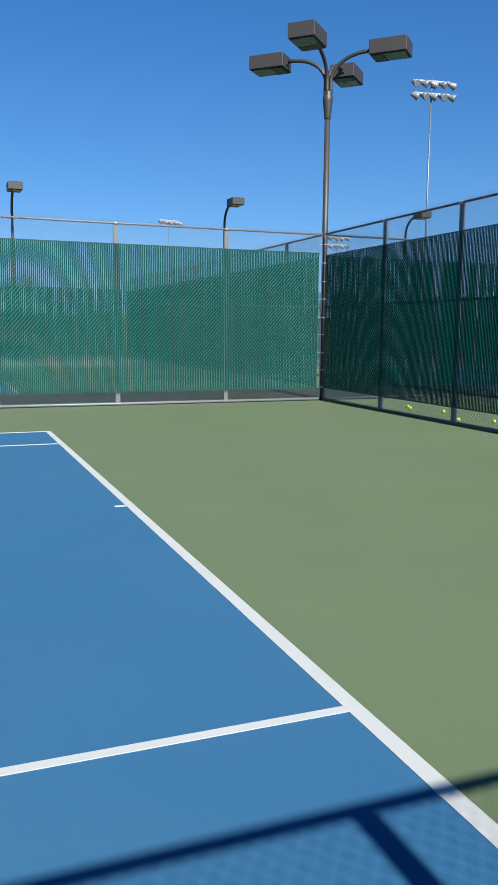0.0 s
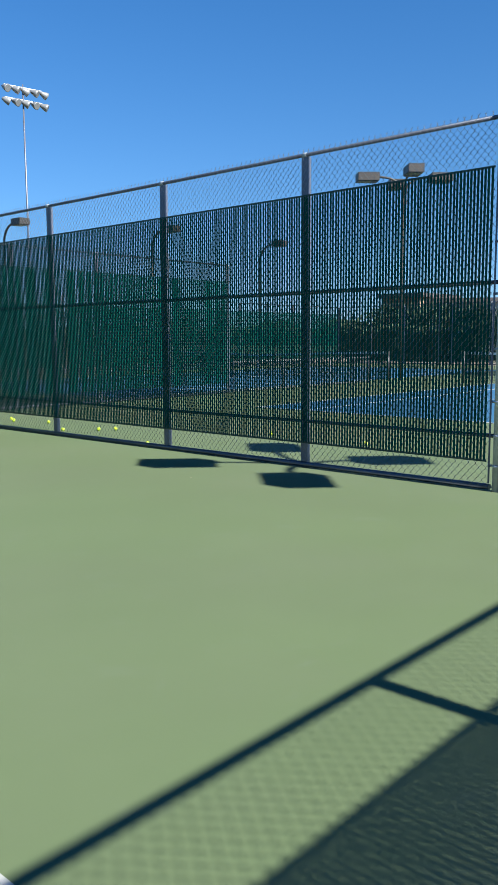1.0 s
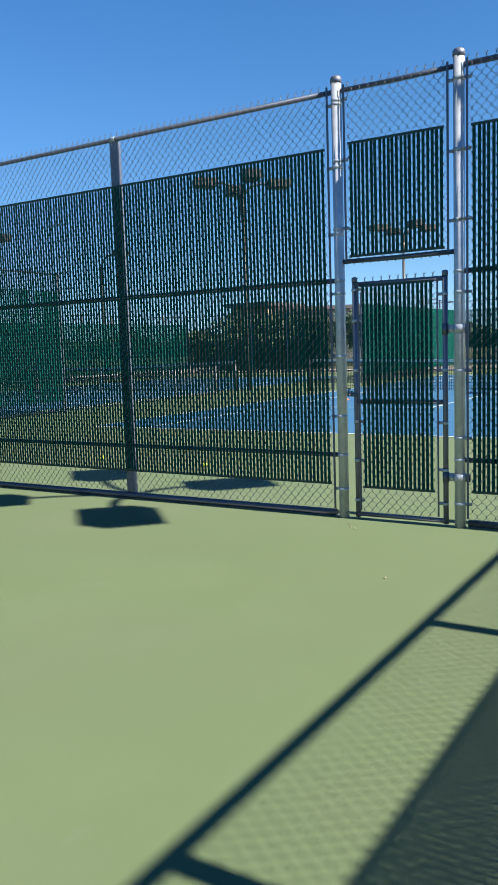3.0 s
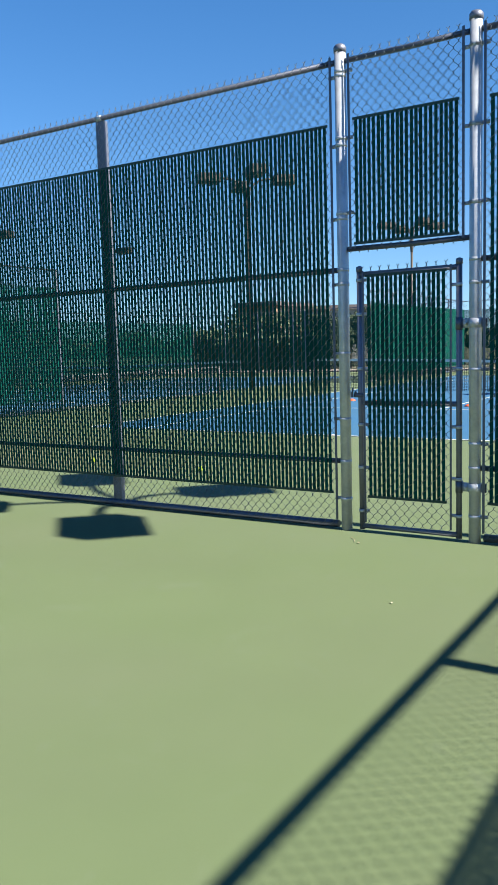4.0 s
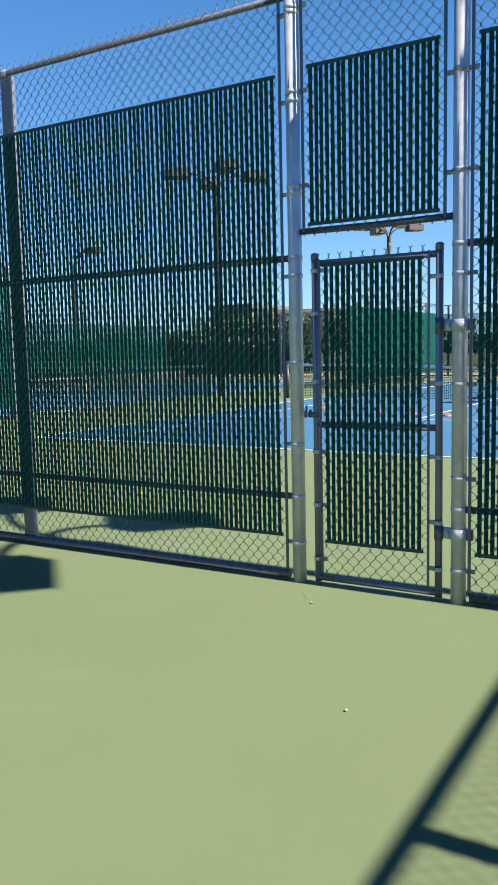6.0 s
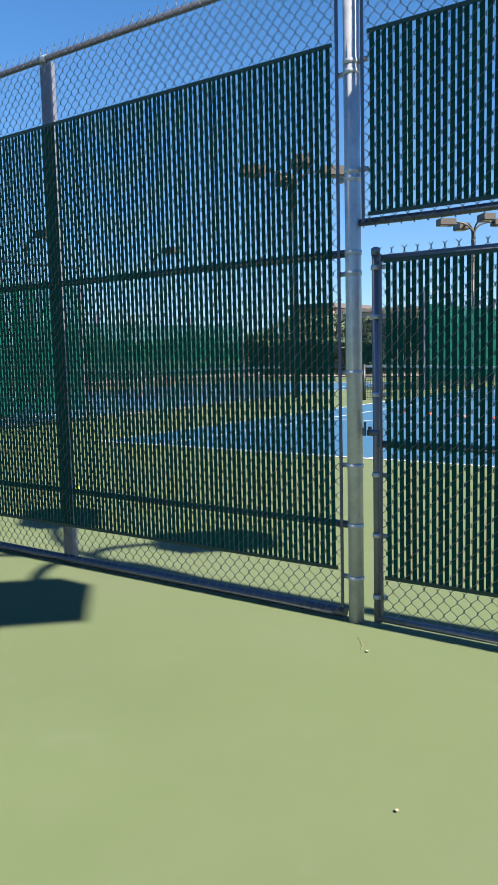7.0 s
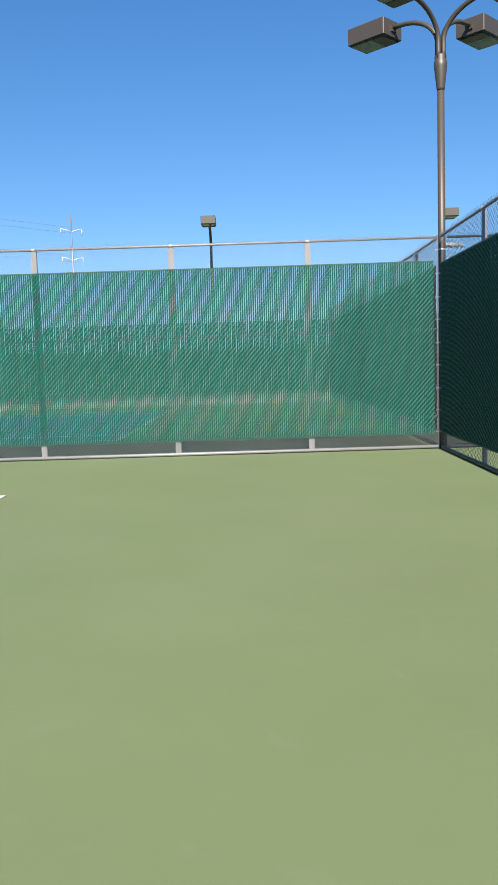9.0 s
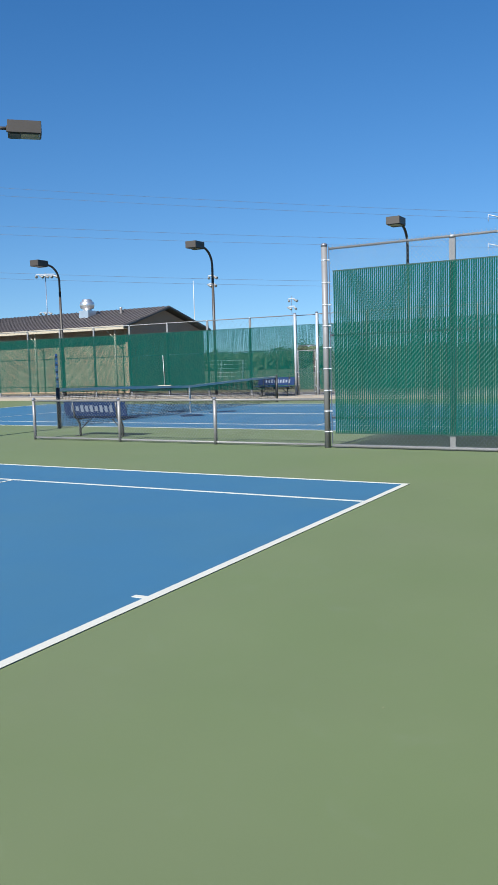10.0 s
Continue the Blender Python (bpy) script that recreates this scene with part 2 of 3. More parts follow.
def wire_mesh(u0, u1, z0, z1, pitch=PITCH, r=WIRE, woven=True, tips=True):
    """Zigzag wires hooked into one another, each diagonal passing in front of or behind the slats, with twisted tips on top."""
    n, pitch_u = columns(u0, u1, pitch)
    rows = int(round((z1 - z0) / (pitch * 1.12)))
    hz = (z1 - z0) / rows
    # each half turn: a short upright hook, a straight diagonal, and a hook again
    stops = ((0.0, 0.0, 0.0), (0.15, 0.06, 0.35), (0.5, 0.5, 1.0), (0.85, 0.94, 0.35)) if woven else ((0.0, 0.0, 0.0),)
    steps = rows * len(stops) + 1
    t, tri, bulge = np.zeros(steps), np.zeros(steps), np.zeros(steps)
    for k in range(steps):
        row, (q, a, lean) = k // len(stops), stops[k % len(stops)]
        t[k], tri[k] = row + q, a if row % 2 == 0 else 1 - a
        bulge[k] = lean * 0.0062 * (1 if row % 2 == 0 else -1)
    tri = 1 - tri
    z = z0 + t * hz
    extra = 2 if tips else 0
    total = steps + extra
    rng = np.random.RandomState(7)
    verts = np.zeros((n, total, 3, 3))
    sag = 0.0012 * rng.randn(n)
    bent = rng.uniform(0.6, 1.4, n)
    for k, (du, dv) in enumerate(((0, -r), (1.25 * r, 0.6 * r), (-1.25 * r, 0.6 * r))):
        for i in range(n):
            a = tri if i % 2 else 1 - tri
            verts[i, :steps, k, 0] = u0 + pitch_u * (i + a) + (a - 0.5) * 0.004 + du + sag[i]
            verts[i, :steps, k, 1] = np.where(i % 2, 1, -1) * bulge + dv
            verts[i, :steps, k, 2] = z
            if tips:
                apex = u0 + pitch_u * (i + a[-1])
                side = 1 if a[-1] < 0.5 else -1
                verts[i, steps:, k, 0] = apex + du + np.array([0.001, 0.013 * bent[i]]) * side
                verts[i, steps:, k, 1] = dv + np.array([0.0, -0.004 * side])
                verts[i, steps:, k, 2] = z1 + np.array([0.012, 0.024 * (0.75 + 0.25 * bent[i])])
    base = (np.arange(n)[:, None] * total + np.arange(total - 1)[None, :]).reshape(-1) * 3
    faces = np.concatenate([np.stack([base + a, base + b, base + 3 + b, base + 3 + a], 1) for a, b in ((0, 1), (1, 2), (2, 0))])
    s = Shape()
    s.v, s.f, s.smooth = verts.reshape(-1, 3).tolist(), faces.tolist(), True
    return s


def slat_mesh(z0, z1, width=0.0245, wave=0.0):
    s = Shape()
    h = width / 2
    t, e = 0.0028, h - 0.0018
    cols = [(-h, -0.0010), (-e, -t), (e, -t), (h, -0.0010), (h, 0.0010), (e, t), (-e, t), (-h, 0.0010)]
    zs = [z0, z0 + (z1 - z0) * 0.5, z1]
    vs = [(x + (wave * math.sin(3.0 * z + 1)), y, z) for z in zs for x, y in cols]
    fs = [(i * 8 + k, i * 8 + (k + 1) % 8, i * 8 + 8 + (k + 1) % 8, i * 8 + 8 + k) for i in range(2) for k in range(8)]
    return s.add(vs, fs + [(7, 6, 5, 4, 3, 2, 1, 0), tuple(range(16, 24))])


SLATS = {}


def slats(owner, w0, w1, margins, z0, z1, separate, rng, v=0.0, width=0.0240, sway=1.0):
    """Vertical slats woven through the wires that fill w0 to w1, with a strip along their top and bottom."""
    n, pitch_u = columns(w0, w1)
    joined = Shape()
    used = [i for i in range(n) if w0 + margins[0] <= w0 + pitch_u * i and w0 + pitch_u * (i + 1) <= w1 - margins[1]]
    for i in used:
        u = w0 + pitch_u * (i + 0.5)
        w = rng.choice((0, 1, 2, 3)) if sway else 1
        key = (round(z0, 3), round(z1, 3), w, width)
        if key not in SLATS:
            SLATS[key] = slat_mesh(z0, z1, width + 0.0005 * w, 0.0006 * (w - 1.5)).mesh("slat", MAT_SLAT)
        if separate(u):
            part("slat", SLATS[key], None, owner, at=pose(u, v, rng.uniform(-0.006, 0.006), 0, rng.uniform(-0.06, 0.06) * sway, rng.uniform(-2.5, 2.5) * sway))
        else:
            m = pose(u, v, 0, 0, rng.uniform(-0.06, 0.06) * sway, rng.uniform(-2.5, 2.5) * sway)
            src = SLATS[key]
            joined.add([m @ q.co for q in src.vertices], [tuple(q.vertices) for q in src.polygons])
    if joined.v:
        tagged(part("slats", joined, MAT_SLATS, owner), kind="stuff")
    a, b = w0 + pitch_u * used[0] - 0.006, w0 + pitch_u * (used[-1] + 1) + 0.006
    for z, nm in ((z1 - 0.012, "top_strip"), (z0 - 0.004, "bottom_strip")):
        part(nm, Shape().box((a, v - 0.0065, z), (b, v + 0.0065, z + 0.02)), MAT_CHANNEL, owner)


def line_post(top, mat, w=0.098, d=0.052):
    """A roll-formed channel post with folded lips, and its cap."""
    s = Shape()
    h, e = w / 2, 0.004
    s.box((-h, -d / 2, 0), (h, -d / 2 + e, top)).box((-h, -d / 2 + e, 0), (-h + e, d / 2, top)).box((h - e, -d / 2 + e, 0), (h, d / 2, top))
    s.box((-h + e, d / 2 - e, 0), (-h + 0.02, d / 2, top)).box((h - 0.02, d / 2 - e, 0), (h - e, d / 2, top))
    return s.mesh("post", mat)


def band_mesh(r, reach, thick=0.003, h=0.024):
    """A clamp round a round post with a tongue that holds the tension bar."""
    s = Shape()
    n = 14
    ring = [(math.cos(2 * math.pi * k / n), math.sin(2 * math.pi * k / n)) for k in range(n)]
    vs = [(c * q, y * q, z) for z in (-h / 2, h / 2) for q in (r, r + thick) for c, y in ring]
    fs = []
    for k in range(n):
        j = (k + 1) % n
        fs += [(n + k, n + j, 3 * n + j, 3 * n + k), (k, j, n + j, n + k), (2 * n + k, 3 * n + k, 3 * n + j, 2 * n + j)]
    s.add(vs, fs)
    s.box((r - 0.002, -0.010, -h / 2), (r + reach, -0.004, h / 2)).box((r - 0.002, 0.000, -h / 2), (r + reach, 0.006, h / 2))
    s.tube([(r + reach * 0.45, -0.018, 0), (r + reach * 0.45, 0.016, 0)], 0.005, 6)
    return s.mesh("band", MAT_GALV)


def round_post(owner, u, v, r, top, name="post", bands=(), cap=True, mat=None):
    s = Shape().tube([(0, 0, 0), (0, 0, top)], r, 20)
    p = part(name, s, mat or MAT_GALV, owner, at=pose(u, v, 0))
    if cap:
        c = Shape().tube([(0, 0, top - 0.035), (0, 0, top + 0.004), (0, 0, top + 0.022), (0, 0, top + 0.028)], [r + 0.004, r + 0.005, r * 0.8, r * 0.3], 20)
        part("cap", c, MAT_POST, p)
    for sign, zs in bands:
        me = band_mesh(r, 0.055)
        for z in zs:
            part("band", me, None, p, at=pose(0, 0, z, 0, 0, 0 if sign > 0 else 180))
    return p


BAND_Z = (0.30, 0.68, 1.06, 1.46, 1.84, 2.24, 2.62, 3.02, 3.42)


def rails(owner, u0, u1, zs, v=0.030, r=0.020, names=None, mat=None):
    for k, z in enumerate(zs):
        nm = names[k] if names else "rail"
        part(nm, Shape().tube([(u0, v, z), ((u0 + u1) / 2, v + 0.003, z - 0.004), (u1, v, z)], r, 12), mat or MAT_RAIL, owner)


def fence(name, label, m, length, posts, bays, separate=lambda u: False, slat_z=(0.30, 3.165), wire=(0.022, 3.655), woven=True, seed=1, coarse=False, category="fence", width=0.0240, metal=None, reach=0.0, sway=1.0, top=0.0215, margins=(0.05, 0.05)):
    """A tall fence along its own x axis: line posts and rails on the far side of the wires."""
    rng = random.Random(seed)
    ob = thing(name, label, category, m)
    # metal swaps in the steel whose colour has the sunlight painted in
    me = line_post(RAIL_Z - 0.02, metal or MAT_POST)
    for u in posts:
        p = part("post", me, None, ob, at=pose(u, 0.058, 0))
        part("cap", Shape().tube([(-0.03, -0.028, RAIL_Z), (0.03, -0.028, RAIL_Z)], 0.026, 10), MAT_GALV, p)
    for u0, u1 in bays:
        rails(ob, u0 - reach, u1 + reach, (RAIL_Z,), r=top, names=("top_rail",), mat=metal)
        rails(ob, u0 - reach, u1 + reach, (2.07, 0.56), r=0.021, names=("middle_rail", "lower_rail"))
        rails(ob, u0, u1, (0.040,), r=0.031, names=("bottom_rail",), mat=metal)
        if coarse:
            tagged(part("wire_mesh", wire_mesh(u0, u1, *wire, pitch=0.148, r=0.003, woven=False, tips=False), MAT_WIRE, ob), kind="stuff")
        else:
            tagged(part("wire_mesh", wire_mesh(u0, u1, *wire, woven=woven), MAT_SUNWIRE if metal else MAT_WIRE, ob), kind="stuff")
        if slat_z:
            slats(ob, u0, u1, margins, slat_z[0], slat_z[1], separate, rng, width=width, sway=sway)
    return ob


def tension_bar(owner, u, z0, z1, v=-0.002):
    part("tension_bar", Shape().box((u - 0.009, v - 0.003, z0), (u + 0.009, v + 0.003, z1)), MAT_RAIL, owner)


# the fence behind the baseline; its own x axis runs south from the corner
XF, YN, YS, GATE_N, GATE_S = 6.405, 14.765, -3.575, 2.308, 1.269
YFAR, YFAR_EAST, YMID_EAST, XEAST = 34.0, 30.2, 12.45, 42.9


def south(y):
    return YN - y


EAST = pose(XF, YN, 0, 0, 0, -90)
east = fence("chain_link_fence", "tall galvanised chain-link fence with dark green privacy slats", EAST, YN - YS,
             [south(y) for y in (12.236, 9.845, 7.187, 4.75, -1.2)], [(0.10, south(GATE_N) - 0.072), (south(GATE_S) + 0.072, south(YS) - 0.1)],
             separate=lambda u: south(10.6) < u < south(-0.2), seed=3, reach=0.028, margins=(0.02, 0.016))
for y, sides, outer, inner in ((GATE_N, -1, (0.256, 0.56, 0.90, 1.42, 1.96, 2.07, 2.46, 3.01, 3.52), (2.50, 3.06, 3.55)),
                               (GATE_S, 1, (0.197, 0.56, 0.74, 1.284, 1.906, 2.07, 2.47, 3.00, 3.53), (2.465, 2.995, 3.525))):
    round_post(east, south(y), 0.03, 0.044, 3.725, "gate_post", [(sides, outer), (-sides, inner)])
tension_bar(east, south(GATE_N) - 0.072, 0.08, 3.66)
tension_bar(east, south(GATE_S) + 0.072, 0.08, 3.66)
# the panel over the gate
ug0, ug1 = south(GATE_N) + 0.044, south(GATE_S) - 0.044
rails(east, ug0, ug1, (RAIL_Z, 2.225), r=0.020, names=("top_rail", "transom_bar"))
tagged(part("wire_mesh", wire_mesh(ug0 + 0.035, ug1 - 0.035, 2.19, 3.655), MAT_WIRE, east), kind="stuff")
for u in (ug0 + 0.036, ug1 - 0.036):
    tension_bar(east, u, 2.22, 3.66)
slats(east, ug0 + 0.035, ug1 - 0.035, (0.02, 0.035), 2.255, 3.185, lambda u: True, random.Random(5))


def gate(m, width, height, to_post, metal):
    """A gate leaf hung from clamps on the post that stands to_post beyond its own hinge tube."""
    g = thing("gate", "narrow galvanised chain-link gate with dark green slats, closed", "gate", m)
    r = 0.022
    frame_ob = part("gate_frame", Shape().tube([(0, 0, 0.018), (0, 0, height)], r, 14).tube([(width, 0, 0.018), (width, 0, height)], r, 14), metal, g)
    for z, nm in ((height - 0.05, "top_bar"), (1.03, "middle_bar"), (0.045, "bottom_bar")):
        part(nm, Shape().tube([(0, 0, z), (width, 0, z)], 0.020, 12), metal, frame_ob)
    for u in (0, width):
        part("cap", Shape().tube([(u, 0, height - 0.03), (u, 0, height + 0.006), (u, 0, height + 0.014)], [r + 0.003, r + 0.003, r * 0.5], 14), metal, frame_ob)
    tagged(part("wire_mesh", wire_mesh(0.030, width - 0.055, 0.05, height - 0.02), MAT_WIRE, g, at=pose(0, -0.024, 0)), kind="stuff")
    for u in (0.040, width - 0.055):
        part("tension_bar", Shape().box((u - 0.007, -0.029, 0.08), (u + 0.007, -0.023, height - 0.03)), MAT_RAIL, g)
    slats(g, 0.030, width - 0.055, (0.02, 0.005), 0.285, height - 0.065, lambda u: True, random.Random(9), v=-0.024)
    for u, sgn, zs in ((0, 1, (0.17, 0.52, 0.86, 1.30, 1.72, 1.98)), (width, -1, (0.19, 0.47, 0.86, 1.29, 1.90))):
        me = band_mesh(r, 0.042)
        for z in zs:
            part("band", me, None, g, at=pose(u, -0.005, z, 0, 0, 0 if sgn > 0 else 180))
    for z in (0.413, 1.619):
        h = part("hinge", Shape().tube([(width, 0, z - 0.045), (width, 0, z + 0.045)], 0.027, 14), MAT_RAIL, g)
        part("clamp", band_mesh(0.0455, to_post - 0.0455 - 0.020, 0.005, 0.066), None, h, at=pose(width + to_post, 0, z, 0, 0, 180))
        part("clamp_ear", Shape().box((width + to_post + 0.044, -0.012, z - 0.032), (width + to_post + 0.085, 0.010, z + 0.032), bevel=0.002), MAT_RAIL, h)
        part("bolt", Shape().tube([(width + 0.055, -0.030, z), (width + 0.055, 0.026, z)], 0.008, 6), MAT_GALV, h)
    l = part("latch", Shape().box((-0.050, -0.026, 1.075), (0.026, 0.026, 1.108), bevel=0.004).tube([(-0.055, -0.034, 1.10), (-0.055, -0.034, 1.15)], 0.007, 8), MAT_RAIL, g)
    part("fork", Shape().box((-0.070, -0.040, 1.075), (-0.050, -0.026, 1.120), bevel=0.003), MAT_RAIL, l)
    part("fork", Shape().box((-0.070, 0.026, 1.075), (-0.050, 0.040, 1.120), bevel=0.003), MAT_RAIL, l)
    return g


gate(EAST @ pose(south(2.172), 0.03, 0), 2.172 - 1.387, 2.075, 1.387 - GATE_S, MAT_POST)

# the fence along the side of the court, and the same beyond the corner
NORTH_POSTS = (4.182, 1.845, -0.507)
NORTH = pose(-2.831, YN, 0)
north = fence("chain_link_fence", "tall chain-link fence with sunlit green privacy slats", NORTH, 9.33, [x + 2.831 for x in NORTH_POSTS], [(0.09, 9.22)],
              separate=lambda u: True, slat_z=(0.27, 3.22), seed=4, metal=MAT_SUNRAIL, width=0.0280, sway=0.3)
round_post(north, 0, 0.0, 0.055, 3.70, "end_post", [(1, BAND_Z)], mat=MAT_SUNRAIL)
tension_bar(north, 0.092, 0.08, 3.66)
tension_bar(north, 9.22, 0.08, 3.66)
for z in BAND_Z:
    part("band", band_mesh(0.068, 0.05), None, north, at=pose(9.316, 0.08, z, 0, 0, 180))


def lamp_head(owner, m, size=(0.78, 0.55, 0.29)):
    """A shoebox floodlight head; its own x axis points away from the arm, its underside carries the glass."""
    a, b, c = size
    h = part("lamp_head", Shape().box((0, -b / 2, -c / 2), (a, b / 2, c / 2), bevel=0.012), MAT_BROWN, owner, at=m)
    part("lens_frame", Shape().box((0.03, -b / 2 + 0.03, -c / 2 - 0.012), (a - 0.03, b / 2 - 0.03, -c / 2 + 0.004)), MAT_TRIM, h)
    part("lens", Shape().box((0.30, -b / 2 + 0.05, -c / 2 - 0.02), (a - 0.05, b / 2 - 0.05, -c / 2 - 0.008), bevel=0.005), MAT_LENS, h)
    part("ballast_cover", Shape().box((0.045, -b / 2 + 0.045, -c / 2 - 0.024), (0.285, b / 2 - 0.045, -c / 2 - 0.008), bevel=0.006), MAT_BLACK, h)
    part("rib", Shape().box((-0.03, -0.06, -0.06), (0.01, 0.06, 0.06)), MAT_BROWN, h)
    return h


def four_lamp(m, label):
    """A steel pole with a tapered collar and four arms that curve out to four heads."""
    ob = thing("court_lamp", label, "lamp post", m, "court lamp posts")
    part("pole", Shape().tube([(0, 0, 0), (0, 0, 6.25)], [0.066, 0.060], 20), MAT_BROWN, ob)
    part("collar", Shape().tube([(0, 0, 6.04), (0, 0, 6.08), (0, 0, 6.42), (0, 0, 6.50), (0, 0, 6.52), (0, 0, 6.60), (0, 0, 6.62)], [0.062, 0.070, 0.108, 0.112, 0.098, 0.098, 0.085], 20), MAT_BROWN, ob)
    for a in (45, 135, 225, 315):
        c, s = math.cos(radians(a)), math.sin(radians(a))
        pts = []
        for k in range(13):
            q = k / 12
            r = 0.06 + 0.89 * max(0.0, (q - 0.25) / 0.75) ** 1.6
            z = 6.55 + 0.785 * math.sin(min(1.0, q * 1.05) * math.pi / 2) ** 1.0
            pts.append((r * c, r * s, z))
        arm = part("arm", Shape().tube(pts, 0.040, 12), MAT_BROWN, ob)
        lamp_head(ob, pose(0.95 * c, 0.95 * s, 7.325, 0, 0, a))
    return ob


corner_lamp = four_lamp(pose(XF + 0.08, YN + 0.08, 0), "tall brown steel lamp post with four box heads")
for x, y in ((XF + 0.24, YS + 0.09), (-12.0, 14.9), (25.0, 14.65), (24.5, YS), (39.7, 14.18)):
    copy_thing(corner_lamp, pose(x, y, 0))


def single_lamp(m):
    ob = thing("court_lamp", "dark brown lamp post with one box head on a bent arm", "lamp post", m, "bent-arm lamp posts")
    part("pole", Shape().tube([(0, 0, 0), (0, 0, 5.6)], [0.075, 0.062], 14), MAT_BROWN, ob)
    pts = [(0, 0, 5.5), (0, 0, 5.9)] + [(0, -0.85 + 0.85 * math.cos(a), 6.18 + 0.80 * math.sin(a)) for a in [radians(d) for d in range(0, 91, 10)]] + [(0, -1.05, 6.98)]
    part("arm", Shape().tube(pts, 0.055, 12), MAT_BROWN, ob)
    lamp_head(ob, pose(0, -1.06, 7.0, 0, 0, -90), (0.76, 0.56, 0.30))
    return ob


first = single_lamp(pose(1.65, YFAR + 0.12, 0.1))
for x in (-26.9, -17.25, -7.65, 11.0, 20.6):
    copy_thing(first, pose(x, YFAR + 0.12, 0.1))
for x in (26.7, 35.1):
    copy_thing(first, pose(x, YFAR_EAST + 0.12, 0.0))

# kerb under the far fence
tagged(part("kerb", Shape().box((-46, 32.6, -0.2), (48, 38.0, 0.12), bevel=0.02), MAT_CONCRETE), "raised tan concrete strip along the court edge", "kerb", kind="structure")

# ---- further fences ----
LABEL_FAR = "chain-link fence with green slats along the next court"
ext = fence("chain_link_fence", "chain-link fence with green slats running on past the corner", pose(XF, YFAR, 0, 0, 0, -90), YFAR - YN,
            [2.45 * k for k in range(1, 8)], [(0.1, YFAR - YN - 0.12)], woven=False, seed=11)
fence("chain_link_fence", LABEL_FAR, pose(XF + 0.12, YN + 0.02, 0), 9.3, [2.33, 4.66, 6.99, 9.3], [(0.05, 9.3)], woven=False, seed=12)
fence("chain_link_fence", "tall chain-link fence with green slats shading the court edge", pose(-2.86, YS, 0), 9.2, [0, 2.485, 4.68, 7.01], [(0.05, 9.1)], woven=False, seed=13, slat_z=(0.30, 3.21), width=0.0325, sway=0.0, top=0.0265)

FAR_GATE = (-12.9, -11.81)
far = fence("chain_link_fence", "long green-slatted chain-link fence along the far side", pose(-46, YFAR, 0.1), 46 + XF,
            [46 + FAR_GATE[0] - 2.35 * k for k in range(0, 14)] + [46 + FAR_GATE[1] + 2.35 * k for k in range(0, 8)],
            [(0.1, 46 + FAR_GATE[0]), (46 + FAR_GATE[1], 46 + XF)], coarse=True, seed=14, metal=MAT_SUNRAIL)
fence("chain_link_fence", "long sunlit green-slatted fence behind the farther courts", pose(XF + 0.1, YFAR_EAST, 0), XEAST - XF - 0.1,
      [2.43 * k for k in range(1, 16)], [(0.05, XEAST - XF - 0.15)], coarse=True, seed=19)
for x in FAR_GATE:
    round_post(far, 46 + x, 0.0, 0.055, 3.70, "gate_post", [(1, BAND_Z[::2])])
rails(far, 46 + FAR_GATE[0], 46 + FAR_GATE[1], (3.61, 2.24), names=("top_rail", "transom_bar"))
slats(far, 46 + FAR_GATE[0] + 0.06, 46 + FAR_GATE[1] - 0.06, (0.02, 0.02), 2.28, 3.18, lambda u: False, random.Random(15))
gate(pose(FAR_GATE[0] + 0.12, YFAR, 0.1), 0.86, 2.07, 0.11, MAT_SUNRAIL)

fence("chain_link_fence", "bare chain-link fence closing the far court", pose(XEAST, YFAR_EAST, 0, 0, 0, -90), 8.2,
      [2.45 * k for k in range(0, 4)], [(0.1, 8.1)], coarse=True, seed=16, slat_z=None)
fence("chain_link_fence", "chain-link fence with green slats at the end of the far court", pose(XEAST, 22.0, 0, 0, 0, -90), 25.4,
      [2.45 * k for k in range(0, 11)], [(0.05, 25.4)], coarse=True, seed=17)
fence("chain_link_fence", "sunlit green-slatted chain-link fence by the far corner", pose(30.4, YMID_EAST, 0), 12.4, [0, 2.48, 4.96, 7.44, 9.92], [(0.05, 12.4)], coarse=True, seed=18)


def low_fence(m, posts, bay):
    """A waist-high fence of bare wire with a rail at the top and bottom."""
    ob = thing("low_fence", "waist-high galvanised chain-link fence between two courts", "fence", m)
    for u in posts:
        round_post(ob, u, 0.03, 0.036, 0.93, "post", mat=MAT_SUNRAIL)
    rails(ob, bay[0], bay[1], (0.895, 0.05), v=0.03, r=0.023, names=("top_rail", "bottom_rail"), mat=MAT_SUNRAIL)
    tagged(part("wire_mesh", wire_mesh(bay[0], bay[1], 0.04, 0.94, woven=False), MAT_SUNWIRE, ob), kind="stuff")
    tension_bar(ob, bay[0] + 0.02, 0.06, 0.9)
    return ob


low_fence(pose(-10.21, YN, 0), (0, 2.48, 4.91), (0.03, 7.32))
low_fence(pose(15.95, YN + 0.02, 0), (2.4, 4.8, 7.2), (0.03, 7.2))


